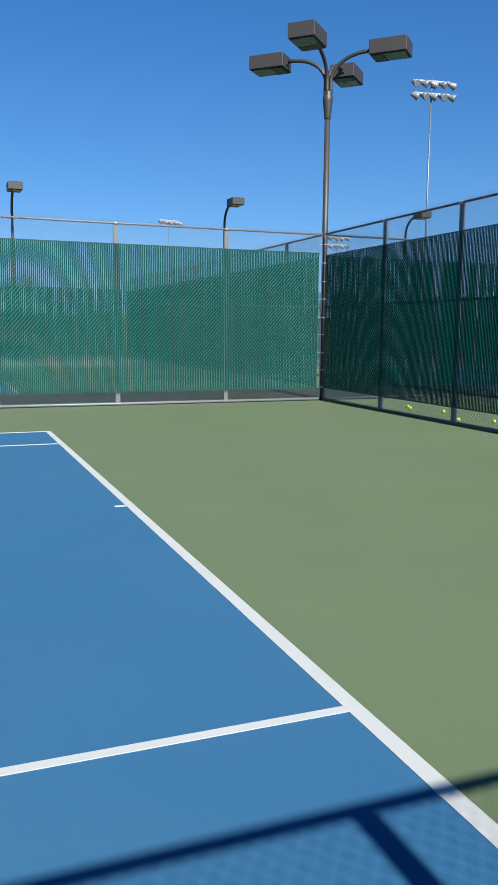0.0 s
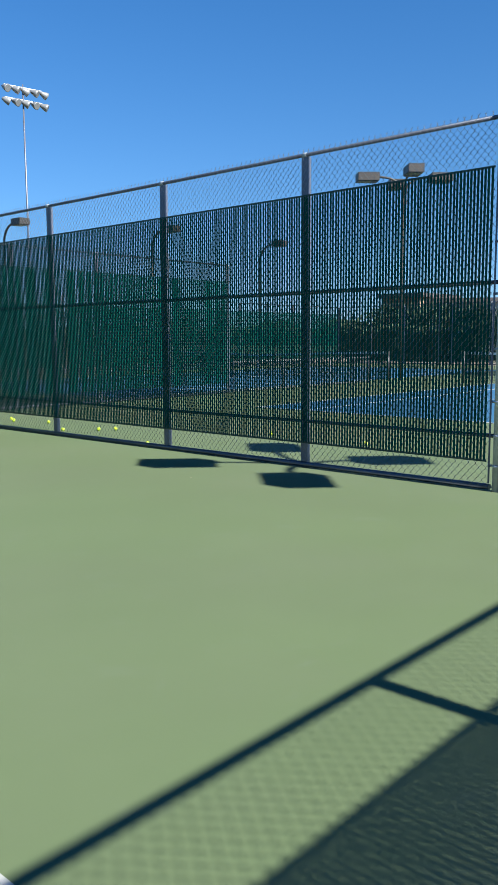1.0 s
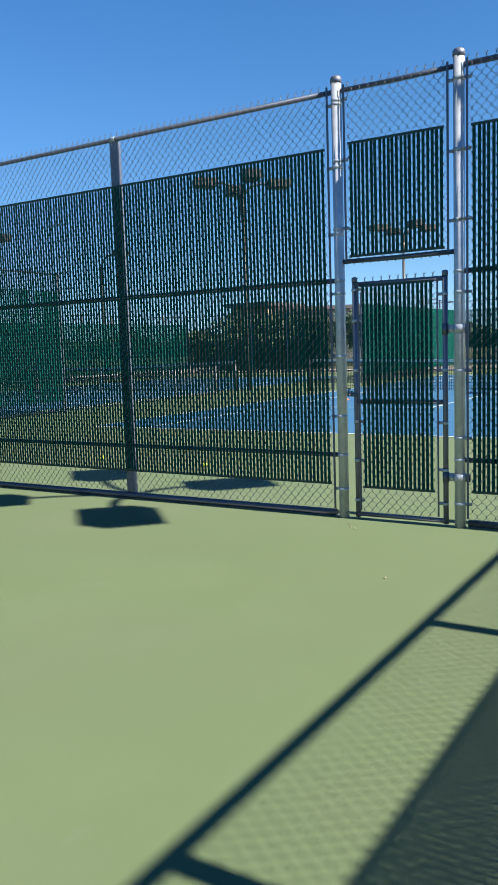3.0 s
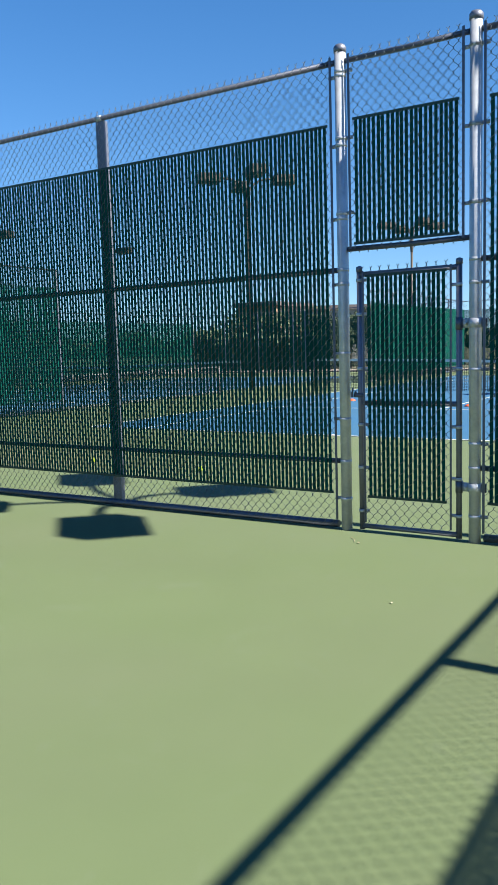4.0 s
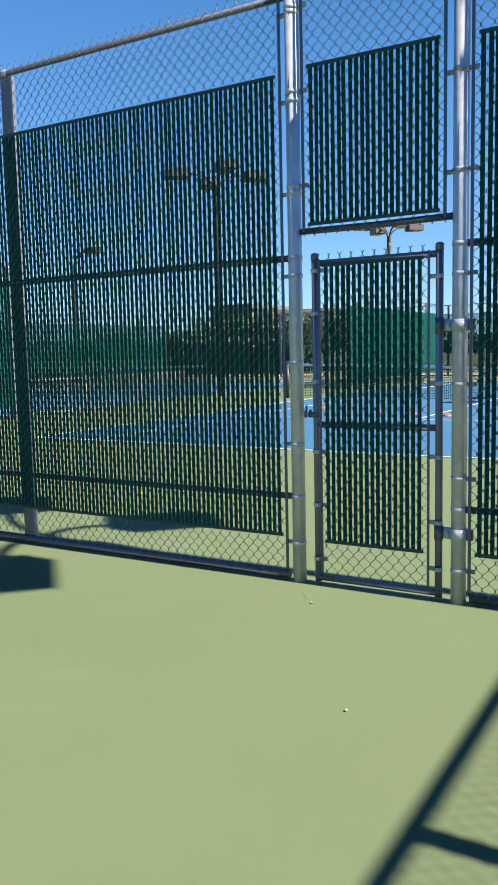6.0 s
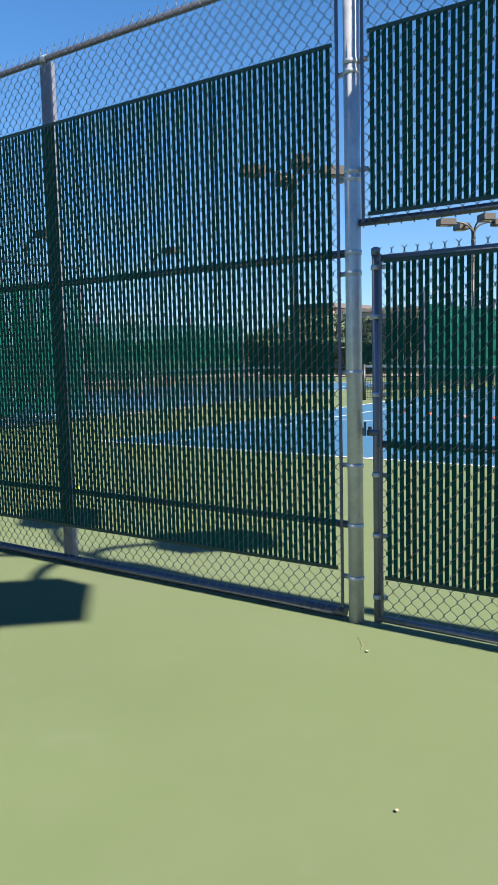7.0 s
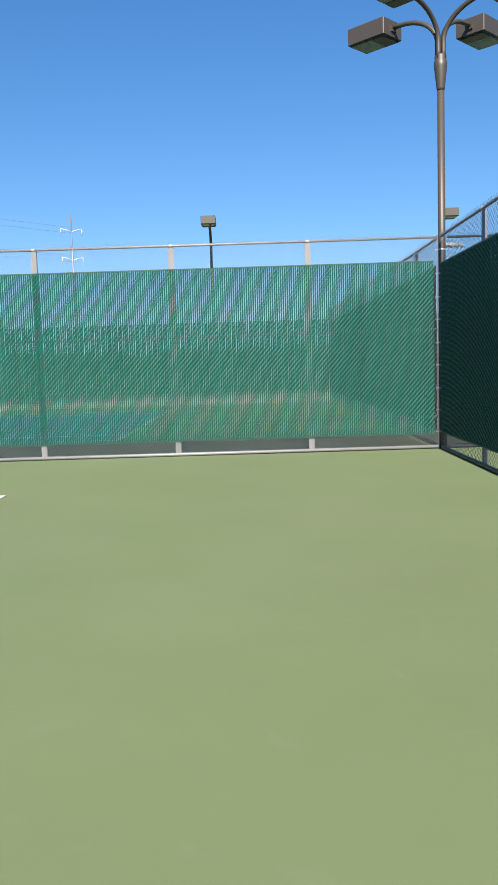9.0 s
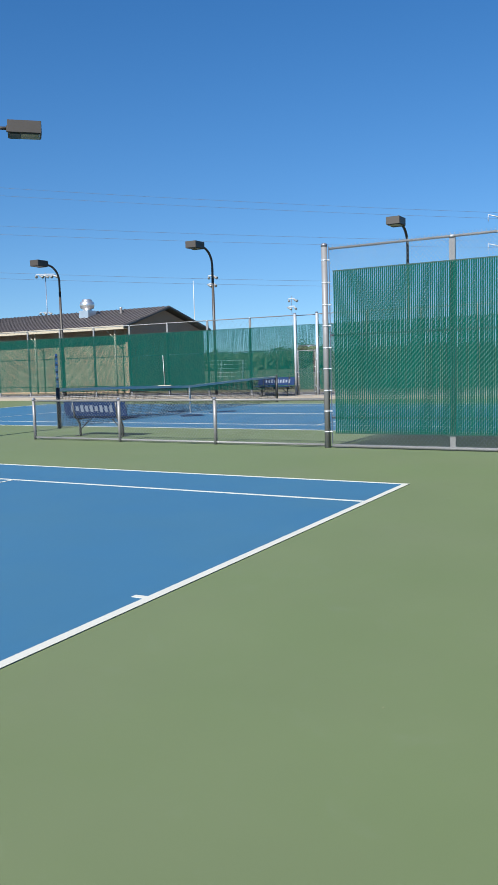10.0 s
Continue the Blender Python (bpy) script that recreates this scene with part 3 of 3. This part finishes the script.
# ---- nets ----
def net(m, label):
    """A tennis net across its own y axis, with posts, tape, strap and a real mesh of cords."""
    ob = thing("tennis_net", label, "net", m)
    w, h = 12.8, 1.07
    sag = lambda y: h - 0.155 * max(0.0, 1 - abs(2 * y / w - 1)) ** 1.3
    for y in (0, w):
        p = part("net_post", Shape().tube([(0, y, 0), (0, y, 1.09)], 0.055, 14), MAT_BLACK, ob)
        part("cap", Shape().tube([(0, y, 1.09), (0, y, 1.105)], [0.058, 0.04], 14), MAT_BLACK, p)
    cords = Shape()
    n = 220
    for i in range(n + 1):
        y = 0.05 + (w - 0.1) * i / n
        cords.tube([(0, y, 0.03), (0, y, sag(y))], 0.0060, 3, False)
    for j in range(20):
        cords.tube([(0, 0.05 + (w - 0.1) * i / 12, 0.03 + (sag(0.05 + (w - 0.1) * i / 12) - 0.03) * j / 20) for i in range(13)], 0.0052, 3, False)
    tagged(part("netting", cords, MAT_NET, ob), kind="stuff")
    tape = Shape()
    ring = [(-0.012, -0.065), (0.012, -0.065), (0.012, 0.012), (-0.012, 0.012)]
    tape.add([(x, w * i / 24, sag(w * i / 24) + dz) for i in range(25) for x, dz in ring],
             [(4 * i + k, 4 * i + (k + 1) % 4, 4 * i + 4 + (k + 1) % 4, 4 * i + 4 + k) for i in range(24) for k in range(4)])
    part("tape", tape, MAT_TAPE, ob, "white headband tape")
    part("strap", Shape().box((-0.016, w / 2 - 0.025, 0.0), (0.016, w / 2 + 0.025, sag(w / 2))), MAT_TAPE, ob)
    return ob


NET2 = -12.0
first_net = net(pose(NET2, 17.54, 0), "black tennis net with white headband on the neighbouring court")
for x, y in ((24.53, -0.91), (24.53, 14.9)):
    copy_thing(first_net, pose(x, y, 0))


def score_post(m):
    ob = thing("score_post", "pale blue score counter tube on a net post", "score counter", m)
    part("tube", Shape().tube([(0, 0, 0.0), (0, 0, 0.92)], 0.032, 12), material("pale_blue_plastic", (0.30, 0.42, 0.62), 0.5, vary=0.1, scale=5), ob)
    for k in range(8):
        part("bead", Shape().tube([(0, 0, 0.10 + 0.1 * k), (0, 0, 0.155 + 0.1 * k)], 0.040, 12), MAT_LETTER if k % 2 else MAT_TAPE, ob)
    return ob


score_post(pose(NET2, 17.54, 1.10))


# ---- benches ----
def bench(m):
    """A steel bench of perforated blue slats on black bent legs, with a panel of lettering on its back."""
    ob = thing("bench", "blue perforated steel bench with black legs and white lettering", "bench", m, "courtside benches")
    L = 1.85
    for k in range(4):
        part("seat_slat", Shape().box((0, -0.02 + 0.105 * k, 0.425), (L, 0.07 + 0.105 * k, 0.45), bevel=0.006), MAT_BENCH, ob)
    back = part("backrest", Shape().box((0, -0.012, -0.18), (L, 0.012, 0.18), bevel=0.006), MAT_BENCH, ob, at=pose(0, -0.10, 0.66, 12, 0, 0))
    for k in range(9):
        u = 0.22 + 0.145 * k
        h = (0.16, 0.12, 0.16, 0.14)[k % 4]
        part("letter_bar", Shape().box((u, -0.019, -h / 2), (u + 0.085, -0.012, h / 2)), MAT_LETTER, back)
        part("letter_bar", Shape().box((u, 0.012, -h / 2), (u + 0.085, 0.019, h / 2)), MAT_LETTER, back)
    for u in (0.28, L - 0.28):
        leg = Shape().tube([(u, -0.13, 0.86), (u, -0.07, 0.44), (u, 0.02, 0.40), (u, 0.10, 0.26), (u, 0.10, 0.06), (u, 0.10, 0.0)], 0.028, 10)
        leg.tube([(u, 0.02, 0.40), (u, 0.36, 0.41)], 0.026, 10)
        leg.box((u - 0.05, -0.08, 0.0), (u + 0.05, 0.30, 0.012))
        part("leg", leg, MAT_BLACK, ob)
    part("brace", Shape().tube([(0.28, 0.10, 0.14), (0.6, 0.12, 0.40)], 0.014, 8).tube([(L - 0.28, 0.10, 0.14), (L - 0.6, 0.12, 0.40)], 0.014, 8), MAT_BLACK, ob)
    return ob


bench_a = bench(pose(-10.1, 15.80, 0))
copy_thing(bench_a, pose(-12.7, 33.35, 0.12, 0, 0, 180))


def squeegee(m):
    ob = thing("court_squeegee", "long-handled court squeegee hung on the fence", "squeegee", m)
    part("handle", Shape().tube([(0, 0, 0.08), (-0.05, 0, 1.55)], 0.016, 8), MAT_WHITE, ob)
    part("blade", Shape().box((-0.40, -0.04, -0.06), (0.40, 0.04, 0.06), bevel=0.012), MAT_CREAM, ob)
    part("rubber", Shape().box((-0.40, -0.01, -0.10), (0.40, 0.01, -0.06)), MAT_BLACK, ob)
    return ob


squeegee(pose(-20.15, YFAR - 0.06, 0.62))


# ---- small things on the courts ----
def ball(x, y):
    bm = bmesh.new()
    bmesh.ops.create_icosphere(bm, subdivisions=3, radius=0.033)
    me = bpy.data.meshes.new("tennis_ball")
    bm.to_mesh(me)
    bm.free()
    me.materials.append(MAT_BALL)
    me.polygons.foreach_set("use_smooth", [True] * len(me.polygons))
    ob = tagged(new("tennis_ball", me), "bright yellow tennis ball lying by the fence", "ball", "stray tennis balls")
    ob.matrix_basis = pose(x, y, 0.033, 30, 20 * x, 50 * y)
    seam = Shape()
    pts = []
    for k in range(41):
        t = 2 * math.pi * k / 40
        v = Vector((0.75 * math.cos(t) + 0.25 * math.cos(3 * t), 0.75 * math.sin(t) - 0.25 * math.sin(3 * t), 0.86 * math.sin(2 * t)))
        pts.append(v.normalized() * 0.033)
    part("seam", seam.tube(pts, 0.0009, 4, False), MAT_WHITE, ob)
    return ob


for x, y in ((7.27, 12.48), (7.42, 12.80), (7.50, 11.67), (6.92, 10.40), (7.35, 9.98), (7.57, 9.80), (8.72, 7.28), (8.6, 5.40), (6.60, 7.86)):
    ball(x - 0.05, y - 0.13)


def disc_cone(x, y):
    ob = tagged(part("marker_cone", Shape().tube([(0, 0, 0.004), (0, 0, 0.02), (0, 0, 0.055), (0, 0, 0.058)], [0.10, 0.095, 0.04, 0.025], 18), MAT_RED),
                "small orange training cone on the blue court", "cone", "training cones")
    ob.location = (x, y, 0.0)
    return ob


for k in range(5):
    disc_cone(19.05 + 0.35 * k, 5.1 + 0.9 * k)


def chip(x, y, s, turn):
    """A curled dry leaf or a paint chip."""
    vs, fs = [], []
    for i in range(6):
        q = i / 5
        w = 0.42 * math.sin(math.pi * (0.08 + 0.86 * q))
        for side in (-1, 0, 1):
            vs.append((s * (q - 0.5), s * w * side, 0.003 + s * (0.12 * abs(side) + 0.25 * (q - 0.5) ** 2)))
    for i in range(5):
        for k in range(2):
            a = i * 3 + k
            fs.append((a, a + 1, a + 4, a + 3))
    n = len(vs)
    vs += [(x_, y_, z_ + 0.0015) for x_, y_, z_ in vs]
    fs += [tuple(n + i for i in reversed(q)) for q in fs]
    ob = tagged(part("dry_leaf", Shape().add(vs, fs), material("dry_leaf", (0.34, 0.30, 0.20), 0.85, vary=0.2, scale=60)),
                "tiny curled pale dry leaf on the court", "leaf", "leaves on the court")
    ob.matrix_basis = pose(x, y, 0.002, 0, 0, turn)
    return ob


for x, y, s, turn in ((4.875, 1.413, 0.040, 20), (5.06, 5.36, 0.035, 0), (6.10, 2.17, 0.05, 60), (2.04, 4.65, 0.02, 10), (6.30, 2.70, 0.025, 80)):
    chip(x - 0.06, y - 0.14, s * 0.4, turn)
tagged(part("twig", Shape().tube([(6.05, 2.075, 0.003), (6.10, 2.09, 0.006), (6.15, 2.125, 0.006), (6.20, 2.175, 0.003)], 0.0009, 6), MAT_BROWNWALL), "thin curved twig on the court", "twig")


# ---- beyond the courts ----
def field_house(m, length, width):
    """A long low brick building: porch roof on posts towards the courts, standing-seam metal roof, ventilator."""
    ob = thing("field_house", "low tan brick building with a brown metal roof and cream eaves", "building", m)
    porch, eave, ridge = 0.75, 4.12, 5.55
    walls = part("wall", Shape().box((-length, porch, 0), (0, porch + 0.25, eave)).box((-0.25, porch + 0.25, 0), (0, width, eave)).box((-length, width - 0.25, 0), (-0.25, width, eave)), MAT_BRICK, ob)
    half = width / 2
    gable = Shape().add([(x, y, z) for x in (-0.25, 0.02) for y, z in ((0.2, eave - 0.05), (width, eave - 0.05), (half, ridge - 0.12))], [(0, 1, 2), (3, 5, 4), (0, 2, 5, 3), (1, 4, 5, 2), (0, 3, 4, 1)])
    part("gable", gable, MAT_BROWNWALL, ob)
    part("gable_wall", Shape().box((-0.2, 0.6, 0.0), (0.03, width, eave - 0.04)), MAT_BROWNWALL, ob)
    roof = part("roof", Shape().add([(x, y, z + d) for x in (-length, 0.5) for y, z in ((-0.3, eave), (half, ridge), (width + 0.3, eave)) for d in (0, 0.12)],
                                    [(0, 2, 8, 6), (1, 7, 9, 3), (2, 4, 10, 8), (3, 9, 11, 5), (0, 6, 7, 1), (4, 5, 11, 10), (0, 1, 3, 2), (2, 3, 5, 4), (6, 8, 9, 7), (8, 10, 11, 9)]), MAT_ROOF, ob)
    rise = (ridge - eave) / (half + 0.3)
    seams = Shape()
    for k in range(int(length / 0.41)):
        x = 0.4 - 0.41 * k
        seams.add([(x + a, y, eave + 0.12 + rise * (y + 0.3) + d) for a in (-0.02, 0.02) for y in (-0.3, half) for d in (0, 0.05)],
                  [(1, 5, 7, 3), (0, 1, 3, 2), (4, 6, 7, 5), (0, 4, 5, 1)])
    tagged(part("seam_ribbing", seams, MAT_ROOF, roof), kind="stuff")
    part("fascia", Shape().box((-length, -0.36, eave - 0.10), (0.5, -0.30, eave + 0.14)), MAT_CREAM, roof)
    part("soffit", Shape().box((-length, -0.3, eave - 0.06), (0.4, porch, eave - 0.02)), MAT_CREAM, roof)
    for k in range(7):
        x = -0.5 - 6.85 * k
        p = part("porch_post", Shape().tube([(x, 0, 0), (x, 0, eave)], 0.06, 10), MAT_CREAM, ob)
        part("brace", Shape().tube([(x, 0, eave - 0.7), (x - 0.7, 0, eave - 0.08)], 0.04, 8), MAT_CREAM, p)
    vx, vy = -5.4, half - 1.6
    vz = eave + 0.12 + rise * (vy + 0.3)
    v = part("ventilator", Shape().tube([(vx, vy, vz + 0.38), (vx, vy, vz + 0.5), (vx, vy, vz + 0.58), (vx, vy, vz + 0.8), (vx, vy, vz + 1.0), (vx, vy, vz + 1.06), (vx, vy, vz + 1.16), (vx, vy, vz + 1.2)],
                                        [0.30, 0.30, 0.46, 0.52, 0.46, 0.34, 0.34, 0.2], 24), MAT_ALU, ob)
    part("curb", Shape().box((vx - 0.42, vy - 0.42, vz - 0.2), (vx + 0.42, vy + 0.42, vz + 0.40)), MAT_ALU, v)
    part("vent_pipe", Shape().tube([(-2.77, half - 1.2, vz), (-2.77, half - 1.2, vz + 0.45), (-2.77, half - 1.2, vz + 0.5)], [0.09, 0.09, 0.15], 12), MAT_ALU, ob)
    return ob


field_house(pose(-28.9, 41.7, 0), 48.0, 9.6)


def stadium_light(x, y, top, rows, count, spread, turn, lamp=0.42):
    """A tall steel pole with rows of round floodlights on cross bars."""
    ob = thing("stadium_light", "tall grey steel pole with rows of round floodlights", "floodlight", pose(x, y, 0, 0, 0, turn), "sports field floodlights")
    part("pole", Shape().tube([(0, 0, 0), (0, 0, top + 0.3)], [0.0048 * top, 0.0030 * top], 14), MAT_POST, ob)
    for r in range(rows):
        z = top - 1.15 * r
        bar = part("cross_bar", Shape().box((-spread, -0.06, z - 0.06), (spread, 0.06, z + 0.06)), MAT_GALV, ob)
        for k in range(count):
            u = -spread + 2 * spread * k / (count - 1)
            head = part("floodlight", Shape().tube([(0, 0.25, 0.12), (0, 0.05, 0.04), (0, -0.30, -0.10), (0, -0.48, -0.18), (0, -0.50, -0.19)],
                                                   [lamp * 0.35, lamp * 0.6, lamp * 0.95, lamp * 1.05, lamp * 0.9], 14), MAT_FLOOD, bar, at=pose(u, -0.15, z - 0.28, 0, 0, (k * 37 + r * 53) % 80 + 20))
    return ob


stadium_light(44.7, 68.85, 25.7, 2, 5, 1.9, -10, 0.36)
stadium_light(30.9, 114.15, 17.15, 1, 5, 1.5, 10, 0.28)
stadium_light(53.6, 105.2, 15.1, 2, 4, 1.4, 0, 0.26)
stadium_light(-79.4, 88.74, 15.3, 1, 5, 1.3, 35, 0.20)
stadium_light(-120.1, 131.2, 14.0, 1, 3, 1.0, 35, 0.26)
stadium_light(-60.4, 103.3, 14.8, 2, 2, 0.45, 25, 0.20)
stadium_light(-50.1, 108.9, 11.1, 2, 2, 0.45, 20, 0.17)

tagged(part("antenna", Shape().tube([(-29.8, 51.6, 0.0), (-29.8, 51.6, 6.2), (-29.8, 51.6, 7.85)], [0.035, 0.03, 0.018], 8), MAT_WHITE), "thin white antenna mast beside the building", "antenna")


def power_pole(x, y, top, turn):
    ob = thing("power_pole", "pale steel transmission pole with curved cross arms", "power pole", pose(x, y, 0, 0, 0, turn))
    part("pole", Shape().tube([(0, 0, 0), (0, 0, top)], [0.30, 0.10], 12), MAT_POST, ob)
    for z in (top - 2.8, top - 7.8):
        for sgn in (-1, 1):
            arm = part("cross_arm", Shape().tube([(0, 0, z - 0.3), (sgn * 0.8, 0, z), (sgn * 1.9, 0, z + 0.3)], [0.12, 0.10, 0.06], 8), MAT_GALV, ob)
            part("insulator", Shape().tube([(sgn * 1.85, 0, z + 0.3), (sgn * 1.85, 0, z - 0.9)], 0.06, 8), MAT_GALV, arm)
    return ob


power_pole(-28.5, 147.5, 28.9, 20)


def power_line(a, b, sag, r=0.021):
    pts = []
    for k in range(25):
        q = k / 24
        p = Vector(a).lerp(Vector(b), q)
        pts.append((p.x, p.y, p.z - sag * 4 * q * (1 - q)))
    tagged(part("power_line", Shape().tube(pts, r, 5, False), MAT_CABLE), "thin dark overhead power line against the sky", "power line", "overhead power lines")


for z0, z1 in ((37.5, 26.6), (36.0, 25.6), (30.2, 21.7), (28.6, 20.6), (21.8, 14.5), (20.7, 13.7)):
    power_line((-142.0, 81.5, z0), (-28.5, 147.5, z1), 0.7)


def tree(x, y, height, spread, seed):
    """A tapered trunk, limbs, and a crown of many small leaf clumps with gaps."""
    rng = random.Random(seed)
    ob = thing("tree", "dark green leafy tree in the distance", "tree", pose(x, y, 0), "far trees")
    wood = Shape().tube([(0, 0, 0), (0.1, 0, height * 0.25), (0.05, 0.1, height * 0.5), (0.1, 0.1, height * 0.8)], [0.035 * height, 0.028 * height, 0.018 * height, 0.006 * height], 8)
    clumps = Shape()
    for k in range(9):
        a, up = rng.uniform(0, 6.28), rng.uniform(0.45, 0.85) * height
        r = spread * rng.uniform(0.45, 0.85) * math.sin(math.pi * min(0.95, max(0.15, 1.15 - up / height)))
        tip = Vector((r * math.cos(a), r * math.sin(a), up))
        wood.tube([(0.06, 0.05, up * 0.62), tip * 0.6 + Vector((0, 0, up * 0.36)), tip], [0.012 * height, 0.008 * height, 0.003 * height], 5)
        for _ in range(150):
            c = tip + Vector((rng.gauss(0, 0.20 * spread), rng.gauss(0, 0.20 * spread), rng.gauss(0, 0.085 * height)))
            if c.z < height * 0.18:
                continue
            m = Matrix.Translation(c) @ Euler((rng.uniform(0, 6), rng.uniform(0, 6), rng.uniform(0, 6))).to_matrix().to_4x4()
            s = rng.uniform(0.10, 0.22) * (0.5 + 0.1 * height)
            clumps.add([m @ Vector(p) for p in ((-s, 0, 0), (0, -0.5 * s, 0.1 * s), (s, 0, 0), (0, 0.5 * s, 0.1 * s))], [(0, 1, 2, 3)])
    part("trunk", wood, MAT_BARK, ob)
    tagged(part("crown", clumps, MAT_LEAF, ob), kind="stuff")
    return ob


place = random.Random(21)
for k in range(9):
    tree(-86 + 8.5 * k + place.uniform(-2, 2), 128 + place.uniform(-6, 10), place.uniform(3.6, 4.8), place.uniform(2.6, 3.8), 30 + k)
for x, y, h in ((51, 31.5, 4.6), (53, 29.2, 4.4), (52, 26.6, 4.2), (54, 24.4, 4.0), (50.5, 22.6, 3.8)):
    tree(x, y, h, 0.5 * h, int(h * 100))


def woods(name, label, a, b, height, depth, count, seed, leaf=0.5):
    """A far row of trees or a hedge, as clumps of leaves with an uneven top."""
    rng = random.Random(seed)
    clumps = Shape()
    a, b = Vector(a), Vector(b)
    side = (b - a).normalized().cross(Vector((0, 0, 1)))
    for _ in range(count):
        q = rng.random()
        u = q * (b - a).length
        top = height * (0.62 + 0.38 * noise.noise(Vector((u * 0.09, seed, 0))) + 0.22 * noise.noise(Vector((u * 0.31, seed, 5))))
        c = a.lerp(b, q) + side * rng.uniform(-depth, depth) + Vector((0, 0, max(0.15, top * rng.random() ** 0.7)))
        m = Matrix.Translation(c) @ Euler((rng.uniform(0, 6), rng.uniform(0, 6), rng.uniform(0, 6))).to_matrix().to_4x4()
        s = leaf * rng.uniform(0.6, 1.4)
        clumps.add([m @ Vector(p) for p in ((-s, 0, 0), (0, -0.6 * s, 0.15 * s), (s, 0, 0), (0, 0.6 * s, 0.15 * s))], [(0, 1, 2, 3)])
    return tagged(part(name, clumps, MAT_LEAF), label, "trees", kind="stuff")


woods("far_woods", "dark green line of trees on the horizon", (-230, 190, 0), (160, 230, 0), 7.0, 6.0, 15000, 71, 1.3)
woods("far_woods", "dark green trees beyond the eastern courts", (160, 230, 0), (230, -90, 0), 8.0, 6.0, 9000, 72, 1.4)
woods("hedge", "dark clipped hedge behind the far court", (48.2, 33.5, 0), (48.2, 22.6, 0), 4.2, 0.7, 5000, 73, 0.22)


def far_building(m, w, d, h, label, wall=None):
    ob = thing("building", label, "building", m)
    part("wall", Shape().box((0, 0, 0), (w, d, h)), wall or MAT_BRICK, ob)
    part("roof", Shape().box((-0.4, -0.4, h), (w + 0.4, d + 0.4, h + 0.45)), MAT_ROOF, ob)
    for k in range(int(w / 4)):
        win = part("window", Shape().box((1.2 + 4 * k, -0.05, h * 0.45), (2.8 + 4 * k, 0.02, h * 0.75)), MAT_TRIM, ob)
        part("sill", Shape().box((1.1 + 4 * k, -0.12, h * 0.43), (2.9 + 4 * k, 0.0, h * 0.45)), MAT_CREAM, win)
    return ob


far_building(pose(74, 46.6, 0, 0, 0, -90), 4.5, 8, 5.9, "tan building far behind the eastern courts")
far_building(pose(75.5, 41.8, 0, 0, 0, -65), 9.5, 10, 5.3, "pale grey building with a dark flat roof behind the trees", MAT_PALE)


def bleacher(m):
    """Five rising aluminium planks on slanted frames."""
    ob = thing("bleacher", "small aluminium bleacher on the field behind the courts", "bleacher", m)
    for k in range(5):
        part("plank", Shape().box((0, 0.62 * k, 0.42 + 0.4 * k), (5.0, 0.62 * k + 0.26, 0.46 + 0.4 * k)), MAT_ALU, ob)
    for x in (0.3, 2.5, 4.7):
        part("support", Shape().tube([(x, 0.1, 0.0), (x, 0.1, 0.42), (x, 2.6, 2.02), (x, 2.6, 0.0)], 0.04, 8), MAT_GALV, ob)
    return ob


bleacher(pose(-41.0, 68.5, 0, 0, 0, 28))
